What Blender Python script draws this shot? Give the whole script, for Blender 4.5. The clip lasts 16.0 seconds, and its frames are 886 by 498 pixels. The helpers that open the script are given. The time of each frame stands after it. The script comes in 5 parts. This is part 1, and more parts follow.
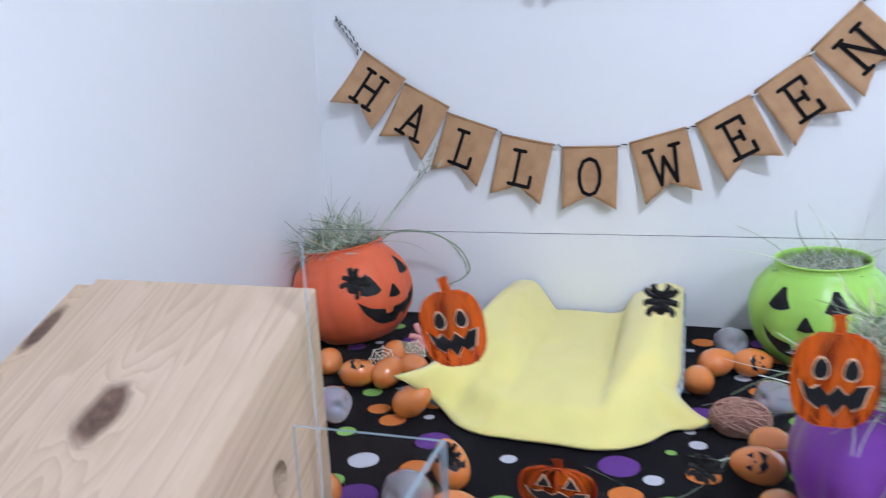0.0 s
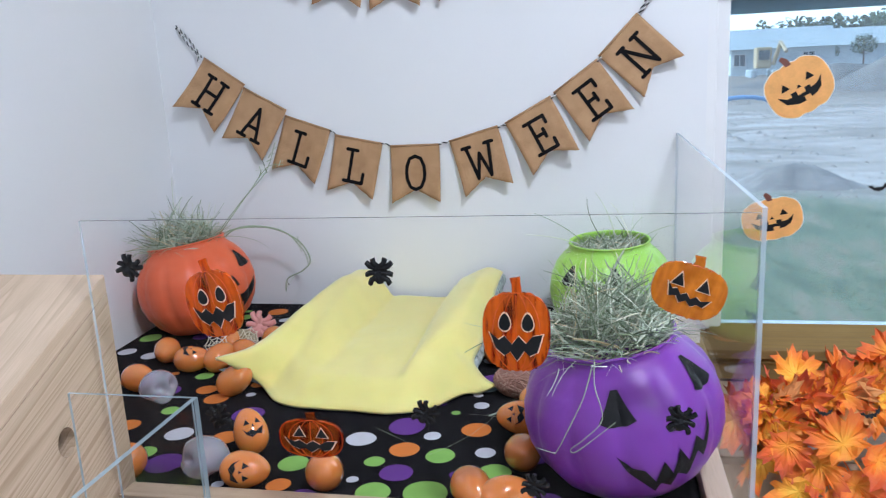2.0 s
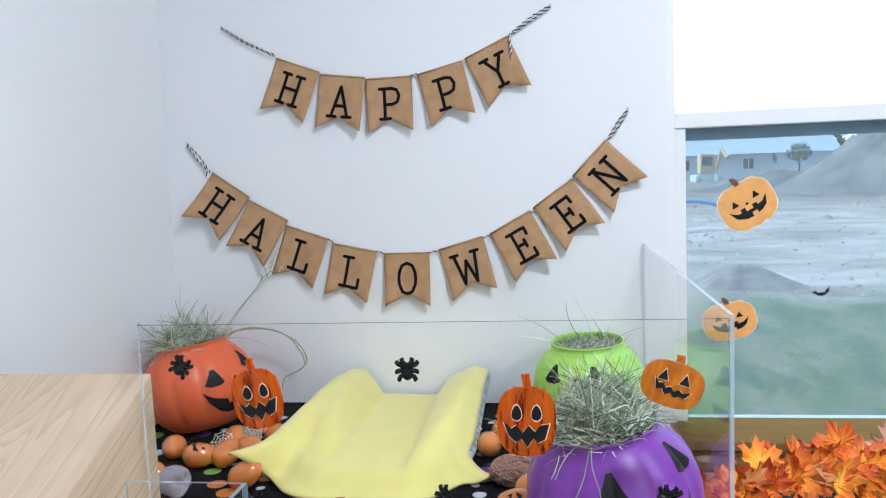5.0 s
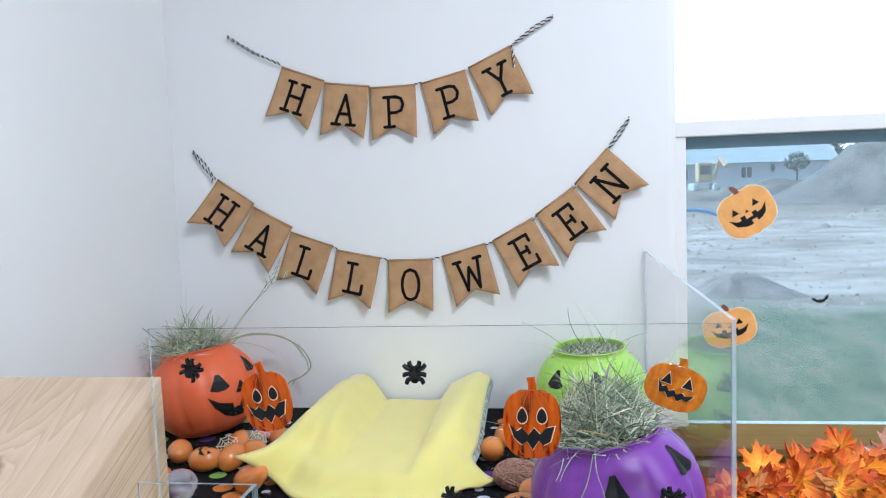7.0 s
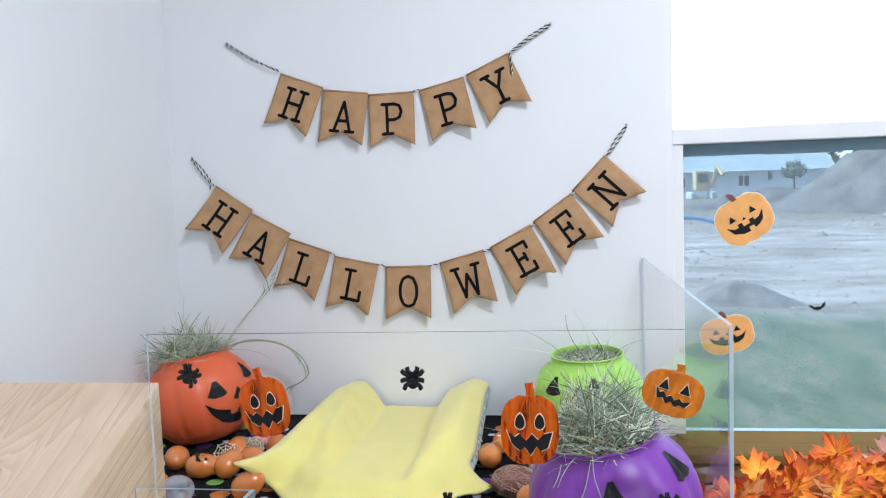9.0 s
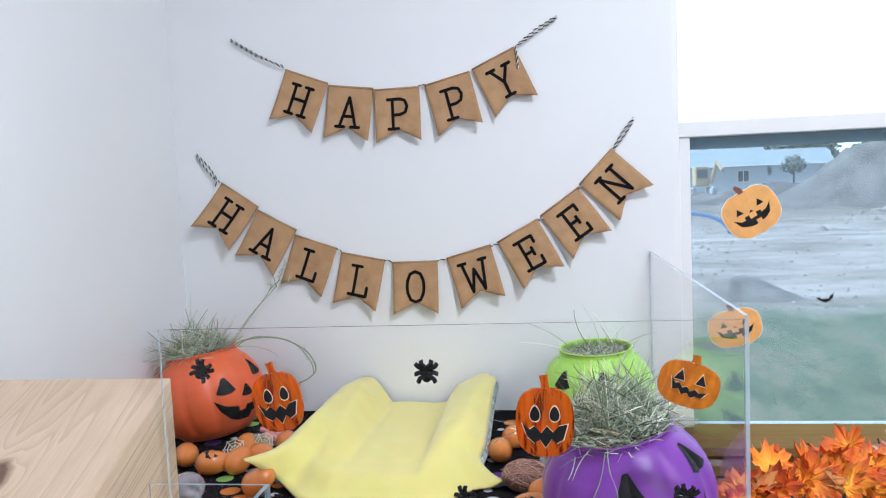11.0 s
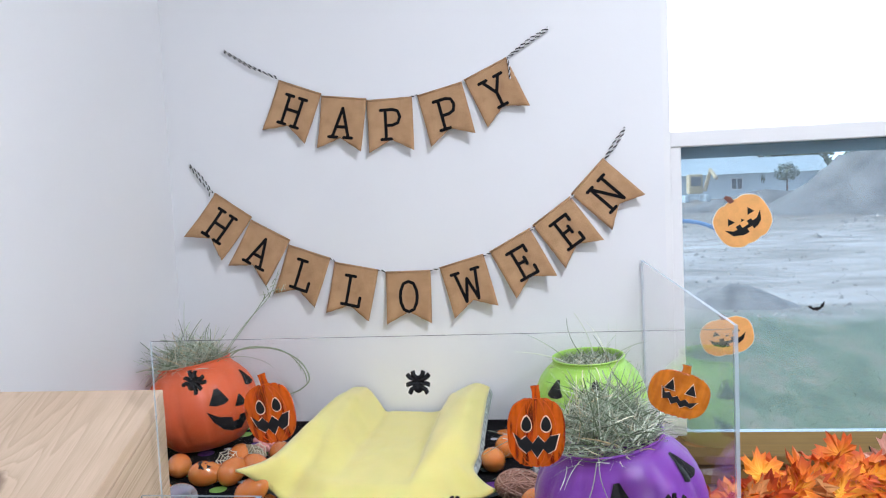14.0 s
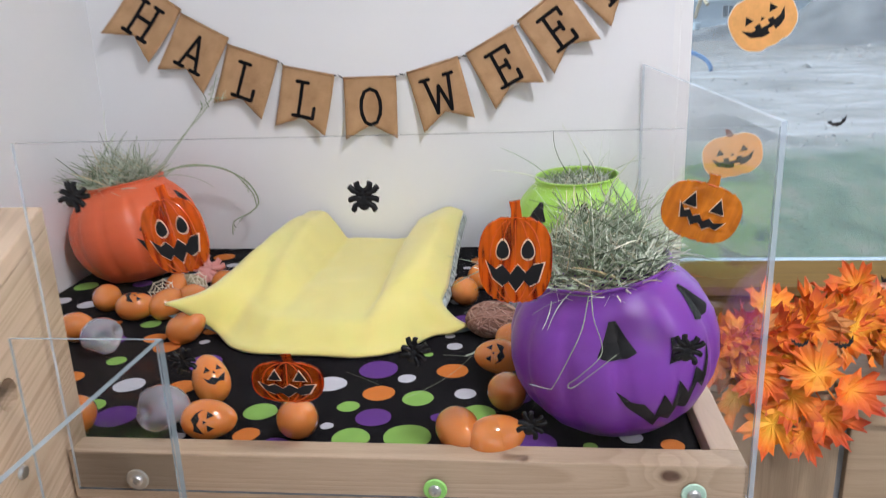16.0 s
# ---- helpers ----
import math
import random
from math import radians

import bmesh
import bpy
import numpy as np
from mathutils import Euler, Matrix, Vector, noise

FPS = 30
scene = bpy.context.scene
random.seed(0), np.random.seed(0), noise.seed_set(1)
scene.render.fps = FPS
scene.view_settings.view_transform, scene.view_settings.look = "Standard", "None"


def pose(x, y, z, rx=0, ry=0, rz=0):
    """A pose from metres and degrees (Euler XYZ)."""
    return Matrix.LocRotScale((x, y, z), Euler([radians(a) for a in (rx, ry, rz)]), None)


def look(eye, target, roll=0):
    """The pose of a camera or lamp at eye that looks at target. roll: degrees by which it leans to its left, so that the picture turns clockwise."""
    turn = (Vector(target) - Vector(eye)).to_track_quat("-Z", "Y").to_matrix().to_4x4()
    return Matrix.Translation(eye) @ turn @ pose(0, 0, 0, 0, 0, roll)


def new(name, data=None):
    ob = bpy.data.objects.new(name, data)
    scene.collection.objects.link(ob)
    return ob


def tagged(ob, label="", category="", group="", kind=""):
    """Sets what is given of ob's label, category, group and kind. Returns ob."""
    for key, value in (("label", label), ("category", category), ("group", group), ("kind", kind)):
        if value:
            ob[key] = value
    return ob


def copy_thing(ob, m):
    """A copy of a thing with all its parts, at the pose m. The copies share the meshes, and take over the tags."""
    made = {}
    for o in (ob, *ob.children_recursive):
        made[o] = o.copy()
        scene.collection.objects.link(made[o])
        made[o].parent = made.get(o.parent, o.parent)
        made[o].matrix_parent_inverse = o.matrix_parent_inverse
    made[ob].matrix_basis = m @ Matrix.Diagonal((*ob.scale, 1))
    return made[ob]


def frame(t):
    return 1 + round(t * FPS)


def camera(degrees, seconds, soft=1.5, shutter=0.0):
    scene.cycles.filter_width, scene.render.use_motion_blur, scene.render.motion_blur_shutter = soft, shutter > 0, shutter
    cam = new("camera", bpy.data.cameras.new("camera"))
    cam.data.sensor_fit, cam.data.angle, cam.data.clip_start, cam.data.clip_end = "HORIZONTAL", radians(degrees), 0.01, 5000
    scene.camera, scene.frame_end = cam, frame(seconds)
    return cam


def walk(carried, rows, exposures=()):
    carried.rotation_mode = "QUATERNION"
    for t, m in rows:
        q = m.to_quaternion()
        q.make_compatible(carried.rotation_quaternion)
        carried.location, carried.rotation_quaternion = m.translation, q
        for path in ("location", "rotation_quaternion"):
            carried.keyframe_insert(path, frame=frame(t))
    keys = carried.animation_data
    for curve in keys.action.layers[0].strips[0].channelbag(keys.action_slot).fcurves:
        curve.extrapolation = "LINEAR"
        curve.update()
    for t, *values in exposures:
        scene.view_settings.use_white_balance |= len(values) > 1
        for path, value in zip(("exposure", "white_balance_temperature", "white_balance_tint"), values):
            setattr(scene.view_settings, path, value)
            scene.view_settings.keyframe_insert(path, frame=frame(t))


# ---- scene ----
cam = camera(60.0, 16.0, soft=1.15, shutter=0.5)
PATH = [
    (0, (0.511, -1.305, 1.188), (-0.073, 0.556, 0.746), -2.5),
    (0.5, (0.604, -1.334, 1.19), (0.035, 0.528, 0.733), -2.4),
    (1, (0.644, -1.352, 1.19), (0.118, 0.526, 0.747), -2.6),
    (1.5, (0.677, -1.358, 1.191), (0.223, 0.541, 0.756), -2.9),
    (2, (0.694, -1.371, 1.187), (0.297, 0.538, 0.739), -2.9),
    (2.5, (0.675, -1.398, 1.201), (0.343, 0.541, 0.836), -3.2),
    (3, (0.661, -1.439, 1.21), (0.345, 0.515, 0.924), -2.8),
    (3.5, (0.657, -1.462, 1.215), (0.345, 0.497, 0.962), -3.1),
    (4, (0.656, -1.477, 1.219), (0.361, 0.49, 1.014), -2.8),
    (6.5, (0.646, -1.51, 1.216), (0.368, 0.461, 1.025), -2.0),
    (7, (0.645, -1.513, 1.217), (0.37, 0.46, 1.039), -2.1),
    (7.5, (0.643, -1.515, 1.215), (0.376, 0.46, 1.049), -2.1),
    (8, (0.644, -1.516, 1.214), (0.384, 0.461, 1.063), -2.1),
    (8.5, (0.641, -1.514, 1.213), (0.378, 0.463, 1.062), -1.9),
    (9, (0.645, -1.515, 1.215), (0.376, 0.461, 1.057), -2.0),
    (11.5, (0.629, -1.513, 1.209), (0.361, 0.462, 1.045), -2.5),
    (12, (0.634, -1.512, 1.21), (0.375, 0.465, 1.043), -1.5),
    (12.5, (0.63, -1.514, 1.213), (0.37, 0.462, 1.052), -2.1),
    (13, (0.632, -1.513, 1.213), (0.364, 0.463, 1.058), -2.9),
    (13.5, (0.632, -1.514, 1.21), (0.372, 0.464, 1.061), -2.8),
    (14, (0.635, -1.518, 1.213), (0.38, 0.461, 1.07), -2.6),
    (14.5, (0.638, -1.522, 1.205), (0.384, 0.455, 1.044), -2.5),
    (15, (0.641, -1.504, 1.19), (0.402, 0.458, 0.885), -2.3),
    (15.5, (0.635, -1.413, 1.171), (0.405, 0.521, 0.716), -1.8),
    (16, (0.631, -1.328, 1.151), (0.417, 0.576, 0.578), -2.2),
]
EXPO = [(0.0, 0.46, 5700, 15), (1.5, 0.40, 5900, 14), (3.0, 0.46, 6000, 9), (9.0, 0.52, 6200, 11), (14.5, 0.48, 6300, 15), (16.0, 0.40, 6700, 16)]
walk(cam, [(t, look(eye, target, roll)) for t, eye, target, roll in PATH], EXPO)

# ---- world, sun, lamps ----
world = bpy.data.worlds.new("world")
scene.world = world
world.use_nodes = True
wn = world.node_tree.nodes
sky = wn.new("ShaderNodeTexSky")
sky.sky_type, sky.sun_disc, sky.sun_elevation, sky.sun_rotation = "NISHITA", False, radians(41), radians(257)
sky.air_density, sky.dust_density, sky.ozone_density = 1.0, 4.0, 1.0
world.node_tree.links.new(sky.outputs[0], wn["Background"].inputs[0])
wn["Background"].inputs[1].default_value = 0.15
sun = new("sun", bpy.data.lights.new("sun", "SUN"))
sun.data.energy, sun.data.angle, sun.data.color = 3.4, radians(12), (1, 0.96, 0.9)
sun.matrix_world = look((-9, -2, 8), (0, 0, 0))


def area_lamp(name, where, target, size, watts, color):
    ob = new(name, bpy.data.lights.new(name, "AREA"))
    ob.data.shape, ob.data.size, ob.data.energy, ob.data.color = "DISK", size, watts, color
    ob.matrix_world = look(where, target)
    return ob


LAMPS = ((1.2, -1.25), (2.2, -2.3))
for lx, ly in LAMPS:
    area_lamp("ceiling_lamp", (lx, ly, 2.385), (lx, ly, 0), 0.22, 19, (0.87, 0.93, 1.0))
# soft fill from behind the camera, added; no such window is known
back_fill = new("added_fill", bpy.data.lights.new("added_fill", "AREA"))
back_fill.data.shape, back_fill.data.size, back_fill.data.size_y = "RECTANGLE", 1.7, 1.3
back_fill.data.energy, back_fill.data.color = 2.8, (0.84, 0.92, 1.0)
back_fill.matrix_world = look((0.9, -3.58, 1.5), (0.9, 0, 1.3))


# ---- materials ----
def nodes_of(name):
    m = bpy.data.materials.new(name)
    m.use_nodes = True
    return m, m.node_tree.nodes, m.node_tree.links, m.node_tree.nodes["Principled BSDF"]


def noise_node(n, l, scale, detail=4.0, coords="Object", stretch=(1, 1, 1), rough=0.55, tilt=0.0):
    tc, mp, no = n.new("ShaderNodeTexCoord"), n.new("ShaderNodeMapping"), n.new("ShaderNodeTexNoise")
    mp.inputs["Scale"].default_value = stretch
    no.inputs["Scale"].default_value, no.inputs["Detail"].default_value, no.inputs["Roughness"].default_value = scale, detail, rough
    src = tc.outputs[coords]
    if tilt:
        vr = n.new("ShaderNodeVectorRotate")
        vr.rotation_type = "X_AXIS"
        vr.inputs["Angle"].default_value = radians(tilt)
        l.new(src, vr.inputs["Vector"])
        src = vr.outputs[0]
    l.new(src, mp.inputs["Vector"])
    l.new(mp.outputs[0], no.inputs["Vector"])
    return no


def ramp_node(n, l, src, stops):
    r = n.new("ShaderNodeValToRGB")
    while len(r.color_ramp.elements) < len(stops):
        r.color_ramp.elements.new(0.5)
    for e, (p, c) in zip(r.color_ramp.elements, stops):
        e.position, e.color = p, (*c, 1)
    l.new(src, r.inputs[0])
    return r


def mix_node(n, l, fac, a, b, how="MIX"):
    m = n.new("ShaderNodeMix")
    m.data_type, m.blend_type = "RGBA", how
    for sock, v in ((m.inputs[0], fac), (m.inputs[6], a), (m.inputs[7], b)):
        if isinstance(v, (int, float)):
            sock.default_value = v
        elif isinstance(v, tuple):
            sock.default_value = (*v, 1)
        else:
            l.new(v, sock)
    return m.outputs[2]


def bump_node(n, l, p, height, strength, dist):
    b = n.new("ShaderNodeBump")
    b.inputs["Strength"].default_value, b.inputs["Distance"].default_value = strength, dist
    l.new(height, b.inputs["Height"])
    l.new(b.outputs[0], p.inputs["Normal"])


def shade(c, k):
    return tuple(min(1.0, v * k) for v in c)


def plain(name, color, rough=0.5, vary=0.12, scale=30, fine=400, bump=0.15, dist=0.001, metal=0.0, coat=0.0, sheen=0.0, sub=0.0, spec=0.5):
    """A surface with broad mottling, fine grain and relief."""
    m, n, l, p = nodes_of(name)
    broad, grain = noise_node(n, l, scale), noise_node(n, l, fine, 2)
    c = ramp_node(n, l, broad.outputs[0], ((0.3, shade(color, 1 - vary)), (0.7, shade(color, 1 + vary))))
    g = ramp_node(n, l, grain.outputs[0], ((0.3, (0.88,) * 3), (0.7, (1.0,) * 3)))
    l.new(mix_node(n, l, min(1.0, vary * 4), c.outputs[0], g.outputs[0], "MULTIPLY"), p.inputs["Base Color"])
    p.inputs["Roughness"].default_value, p.inputs["Metallic"].default_value = rough, metal
    p.inputs["Coat Weight"].default_value, p.inputs["Sheen Weight"].default_value = coat, sheen
    p.inputs["Specular IOR Level"].default_value = spec
    if sub:
        p.inputs["Subsurface Weight"].default_value, p.inputs["Subsurface Scale"].default_value = sub, 0.01
    if bump:
        bump_node(n, l, p, grain.outputs[0], bump, dist)
    return m


def pine(name, along, tone=1.0, warm=0.0, knot=None, tilt=0.0, lines=0.36):
    """Pale pine whose grain runs along one axis; knot: centre and the radii of one dark knot."""
    m, n, l, p = nodes_of(name)
    st = [15.0, 15.0, 15.0]
    st[along] = 0.16
    warp = noise_node(n, l, 1.6, 1.2, stretch=tuple(st), tilt=tilt)
    tc = n.new("ShaderNodeTexCoord")
    fine_s = [1.0, 1.0, 1.0]
    fine_s[along] = 0.03
    fib = noise_node(n, l, 900, 3, stretch=tuple(fine_s), tilt=tilt)
    rings = n.new("ShaderNodeMath")
    rings.operation = "MULTIPLY"
    rings.inputs[1].default_value = 8.0 if lines < 0.5 else 16.0
    src = warp.outputs[0]
    core = None
    if knot:
        kc, kr = knot
        mp, ln = n.new("ShaderNodeMapping"), n.new("ShaderNodeVectorMath")
        mp.inputs["Location"].default_value = tuple(-c / r for c, r in zip(kc, kr))
        mp.inputs["Scale"].default_value = tuple(1 / r for r in kr)
        l.new(tc.outputs["Object"], mp.inputs["Vector"])
        wob = noise_node(n, l, 25, 3)
        wmix = n.new("ShaderNodeVectorMath")
        wmix.operation = "MULTIPLY_ADD"
        wmix.inputs[1].default_value = (0.7, 0.7, 0.7)
        l.new(wob.outputs["Color"], wmix.inputs[0])
        l.new(mp.outputs[0], wmix.inputs[2])
        sh = n.new("ShaderNodeVectorMath")
        sh.operation = "SUBTRACT"
        sh.inputs[1].default_value = (0.35, 0.35, 0.35)
        l.new(wmix.outputs[0], sh.inputs[0])
        ln.operation = "LENGTH"
        l.new(sh.outputs[0], ln.inputs[0])
        fall = n.new("ShaderNodeMath")
        fall.operation = "DIVIDE"
        fall.inputs[0].default_value = 0.75
        add = n.new("ShaderNodeMath")
        add.operation = "ADD"
        add.inputs[1].default_value = 0.35
        l.new(ln.outputs["Value"], add.inputs[0])
        l.new(add.outputs[0], fall.inputs[1])
        tot = n.new("ShaderNodeMath")
        tot.operation = "ADD"
        l.new(fall.outputs[0], tot.inputs[0])
        l.new(src, tot.inputs[1])
        src = tot.outputs[0]
        core = ramp_node(n, l, ln.outputs["Value"], ((0.55, (1, 1, 1)), (0.95, (0, 0, 0))))
    l.new(src, rings.inputs[0])
    fr = n.new("ShaderNodeMath")
    fr.operation = "FRACT"
    l.new(rings.outputs[0], fr.inputs[0])
    light, mid, dark = (0.68 * tone, (0.52 - warm * 0.06) * tone, (0.385 - warm * 0.16) * tone), (0.55 * tone, (0.415 - warm * 0.05) * tone, (0.285 - warm * 0.12) * tone), (0.42 * tone, 0.29 * tone, 0.18 * tone)
    base = ramp_node(n, l, fr.outputs[0], ((0.0, light), (0.62, mid), (0.9, dark), (1.0, light)))
    blot = noise_node(n, l, 6, 3)
    tint = ramp_node(n, l, blot.outputs[0], ((0.3, (0.9, 0.87, 0.84)), (0.7, (1.0, 1.0, 1.0))))
    col = mix_node(n, l, lines, light, base.outputs[0])
    col = mix_node(n, l, 1.0, col, tint.outputs[0], "MULTIPLY")
    fc = ramp_node(n, l, fib.outputs[0], ((0.3, (0.86, 0.84, 0.8)), (0.65, (1, 1, 1))))
    col = mix_node(n, l, 0.8, col, fc.outputs[0], "MULTIPLY")
    if core:
        kn = noise_node(n, l, 90, 4)
        kc2 = ramp_node(n, l, kn.outputs[0], ((0.3, (0.07, 0.035, 0.02)), (0.7, (0.2, 0.11, 0.07))))
        col = mix_node(n, l, core.outputs[0], col, kc2.outputs[0])
    l.new(col, p.inputs["Base Color"])
    p.inputs["Roughness"].default_value = 0.5
    bump_node(n, l, p, fib.outputs[0], 0.25, 0.0006)
    return m


def glass(name, tint, gloss=0.4, haze=None, base=0.014):
    """Clear sheet: passes light with a slight tint and mirrors by the angle."""
    m, n, l, p = nodes_of(name)
    n.remove(p)
    tr, gl, lw, pw, mu, mx = n.new("ShaderNodeBsdfTransparent"), n.new("ShaderNodeBsdfGlossy"), n.new("ShaderNodeLayerWeight"), n.new("ShaderNodeMath"), n.new("ShaderNodeMath"), n.new("ShaderNodeMixShader")
    tr.inputs[0].default_value = (*tint, 1)
    gl.inputs["Roughness"].default_value = 0.0
    lw.inputs[0].default_value = 0.5
    pw.operation, mu.operation = "POWER", "MULTIPLY_ADD"
    pw.inputs[1].default_value, mu.inputs[1].default_value, mu.inputs[2].default_value = 5.0, gloss, base
    l.new(lw.outputs["Facing"], pw.inputs[0])
    l.new(pw.outputs[0], mu.inputs[0])
    l.new(mu.outputs[0], mx.inputs[0])
    l.new(tr.outputs[0], mx.inputs[1])
    l.new(gl.outputs[0], mx.inputs[2])
    last = mx.outputs[0]
    if haze:
        df, m2 = n.new("ShaderNodeBsdfDiffuse"), n.new("ShaderNodeMixShader")
        df.inputs[0].default_value = (*haze[0], 1)
        m2.inputs[0].default_value = haze[1]
        l.new(last, m2.inputs[1])
        l.new(df.outputs[0], m2.inputs[2])
        last = m2.outputs[0]
    l.new(last, n["Material Output"].inputs[0])
    return m


def burlap(name):
    m, n, l, p = nodes_of(name)
    tc = n.new("ShaderNodeTexCoord")
    waves = []
    for d in ("X", "Z"):
        w = n.new("ShaderNodeTexWave")
        w.bands_direction = d
        w.inputs["Scale"].default_value, w.inputs["Distortion"].default_value, w.inputs["Detail"].default_value = 170, 1.5, 1
        l.new(tc.outputs["Object"], w.inputs["Vector"])
        waves.append(w.outputs["Fac"])
    weave = mix_node(n, l, 0.5, waves[0], waves[1])
    broad = noise_node(n, l, 22, 4)
    oi = n.new("ShaderNodeObjectInfo")
    c = ramp_node(n, l, broad.outputs[0], ((0.3, (0.40, 0.225, 0.11)), (0.7, (0.60, 0.37, 0.20))))
    w2 = ramp_node(n, l, weave, ((0.2, (0.8, 0.77, 0.74)), (0.7, (1, 1, 1))))
    r2 = ramp_node(n, l, oi.outputs["Random"], ((0.0, (0.92, 0.91, 0.9)), (1.0, (1, 1, 1))))
    col = mix_node(n, l, 1.0, c.outputs[0], w2.outputs[0], "MULTIPLY")
    l.new(mix_node(n, l, 1.0, col, r2.outputs[0], "MULTIPLY"), p.inputs["Base Color"])
    p.inputs["Roughness"].default_value = 0.85
    bump_node(n, l, p, weave, 0.35, 0.0006)
    return m


def island(name, stops, rough=0.6, how="Random Per Island"):
    """Pieces that take one of several tones each."""
    m, n, l, p = nodes_of(name)
    if how == "Random Per Island":
        src = n.new("ShaderNodeNewGeometry").outputs[how]
    else:
        src = n.new("ShaderNodeObjectInfo").outputs["Random"]
    r = ramp_node(n, l, src, stops)
    g = noise_node(n, l, 150, 3)
    g2 = ramp_node(n, l, g.outputs[0], ((0.3, (0.75, 0.75, 0.75)), (0.7, (1, 1, 1))))
    l.new(mix_node(n, l, 0.8, r.outputs[0], g2.outputs[0], "MULTIPLY"), p.inputs["Base Color"])
    p.inputs["Roughness"].default_value = rough
    return m


def leaf_paint(name):
    """Fabric maple leaf: yellow heart, orange to red lobes, each leaf in its own tone, with veins."""
    m, n, l, p = nodes_of(name)
    tc, ln, oi = n.new("ShaderNodeTexCoord"), n.new("ShaderNodeVectorMath"), n.new("ShaderNodeObjectInfo")
    ln.operation = "LENGTH"
    l.new(tc.outputs["Object"], ln.inputs[0])
    no = noise_node(n, l, 45, 3)
    ad = n.new("ShaderNodeMath")
    ad.operation = "MULTIPLY_ADD"
    ad.inputs[1].default_value = 0.035
    l.new(no.outputs[0], ad.inputs[0])
    l.new(ln.outputs["Value"], ad.inputs[2])
    sc = n.new("ShaderNodeMath")
    sc.operation = "MULTIPLY"
    sc.inputs[1].default_value = 14.0
    l.new(ad.outputs[0], sc.inputs[0])
    a = ramp_node(n, l, sc.outputs[0], ((0.3, (0.94, 0.52, 0.05)), (0.62, (0.90, 0.31, 0.02)), (0.9, (0.74, 0.13, 0.025))))
    b = ramp_node(n, l, sc.outputs[0], ((0.25, (0.90, 0.33, 0.025)), (0.55, (0.78, 0.15, 0.02)), (0.9, (0.50, 0.06, 0.025))))
    pick = ramp_node(n, l, oi.outputs["Random"], ((0.35, (0, 0, 0)), (0.8, (1, 1, 1))))
    l.new(mix_node(n, l, pick.outputs[0], a.outputs[0], b.outputs[0]), p.inputs["Base Color"])
    p.inputs["Roughness"].default_value = 0.65
    p.inputs["Subsurface Weight"].default_value, p.inputs["Subsurface Scale"].default_value = 0.15, 0.01
    fine = noise_node(n, l, 500, 2)
    bump_node(n, l, p, fine.outputs[0], 0.3, 0.0005)
    return m


def gem(name, a, b, clear=0.4):
    """Moulded glossy gel, clear enough to let what lies behind glow through, with a marbled depth."""
    m, n, l, p = nodes_of(name)
    no = noise_node(n, l, 60, 2, stretch=(2.6, 1, 0.35))
    c = ramp_node(n, l, no.outputs[0], ((0.39, a), (0.49, b), (0.66, shade(b, 1.3))))
    l.new(c.outputs[0], p.inputs["Base Color"])
    p.inputs["Roughness"].default_value, p.inputs["Coat Weight"].default_value, p.inputs["Coat Roughness"].default_value = 0.16, 0.35, 0.06
    p.inputs["Specular IOR Level"].default_value = 0.25
    lump = noise_node(n, l, 110, 1)
    bump_node(n, l, p, lump.outputs[0], 0.6, 0.004)
    tr, mx = n.new("ShaderNodeBsdfTransparent"), n.new("ShaderNodeMixShader")
    tc = ramp_node(n, l, no.outputs[0], ((0.34, (0.85, 0.2, 0.01)), (0.7, (1.0, 0.5, 0.06))))
    l.new(tc.outputs[0], tr.inputs[0])
    mx.inputs[0].default_value = clear
    l.new(p.outputs[0], mx.inputs[1])
    l.new(tr.outputs[0], mx.inputs[2])
    l.new(mx.outputs[0], n["Material Output"].inputs[0])
    return m


def site_ground(name):
    """Rough grass near the house, then raked pale dirt."""
    m, n, l, p = nodes_of(name)
    tc, sep = n.new("ShaderNodeTexCoord"), n.new("ShaderNodeSeparateXYZ")
    l.new(tc.outputs["Object"], sep.inputs[0])
    wob = noise_node(n, l, 0.5, 5)
    ad = n.new("ShaderNodeMath")
    ad.operation = "MULTIPLY_ADD"
    ad.inputs[1].default_value = 5.0
    l.new(wob.outputs[0], ad.inputs[0])
    l.new(sep.outputs["Y"], ad.inputs[2])
    edge = n.new("ShaderNodeMapRange")
    edge.inputs[1].default_value, edge.inputs[2].default_value = 12.0, 14.0
    l.new(ad.outputs[0], edge.inputs[0])
    gn = noise_node(n, l, 2.6, 8, stretch=(1, 0.3, 1), rough=0.72)
    grass = ramp_node(n, l, gn.outputs[0], ((0.38, (0.055, 0.10, 0.055)), (0.5, (0.115, 0.17, 0.095)), (0.6, (0.23, 0.21, 0.15))))
    dn = noise_node(n, l, 1.1, 8, stretch=(0.3, 0.8, 1), rough=0.65)
    dirt = ramp_node(n, l, dn.outputs[0], ((0.34, (0.19, 0.16, 0.14)), (0.5, (0.38, 0.335, 0.305)), (0.66, (0.54, 0.50, 0.47))))
    far = n.new("ShaderNodeMapRange")
    far.inputs[1].default_value, far.inputs[2].default_value = 28.0, 40.0
    l.new(sep.outputs["Y"], far.inputs[0])
    brown = ramp_node(n, l, dn.outputs[0], ((0.3, (0.13, 0.105, 0.085)), (0.7, (0.3, 0.25, 0.21))))
    d2 = mix_node(n, l, far.outputs[0], dirt.outputs[0], brown.outputs[0])
    l.new(mix_node(n, l, edge.outputs[0], grass.outputs[0], d2), p.inputs["Base Color"])
    p.inputs["Roughness"].default_value = 0.95
    return m


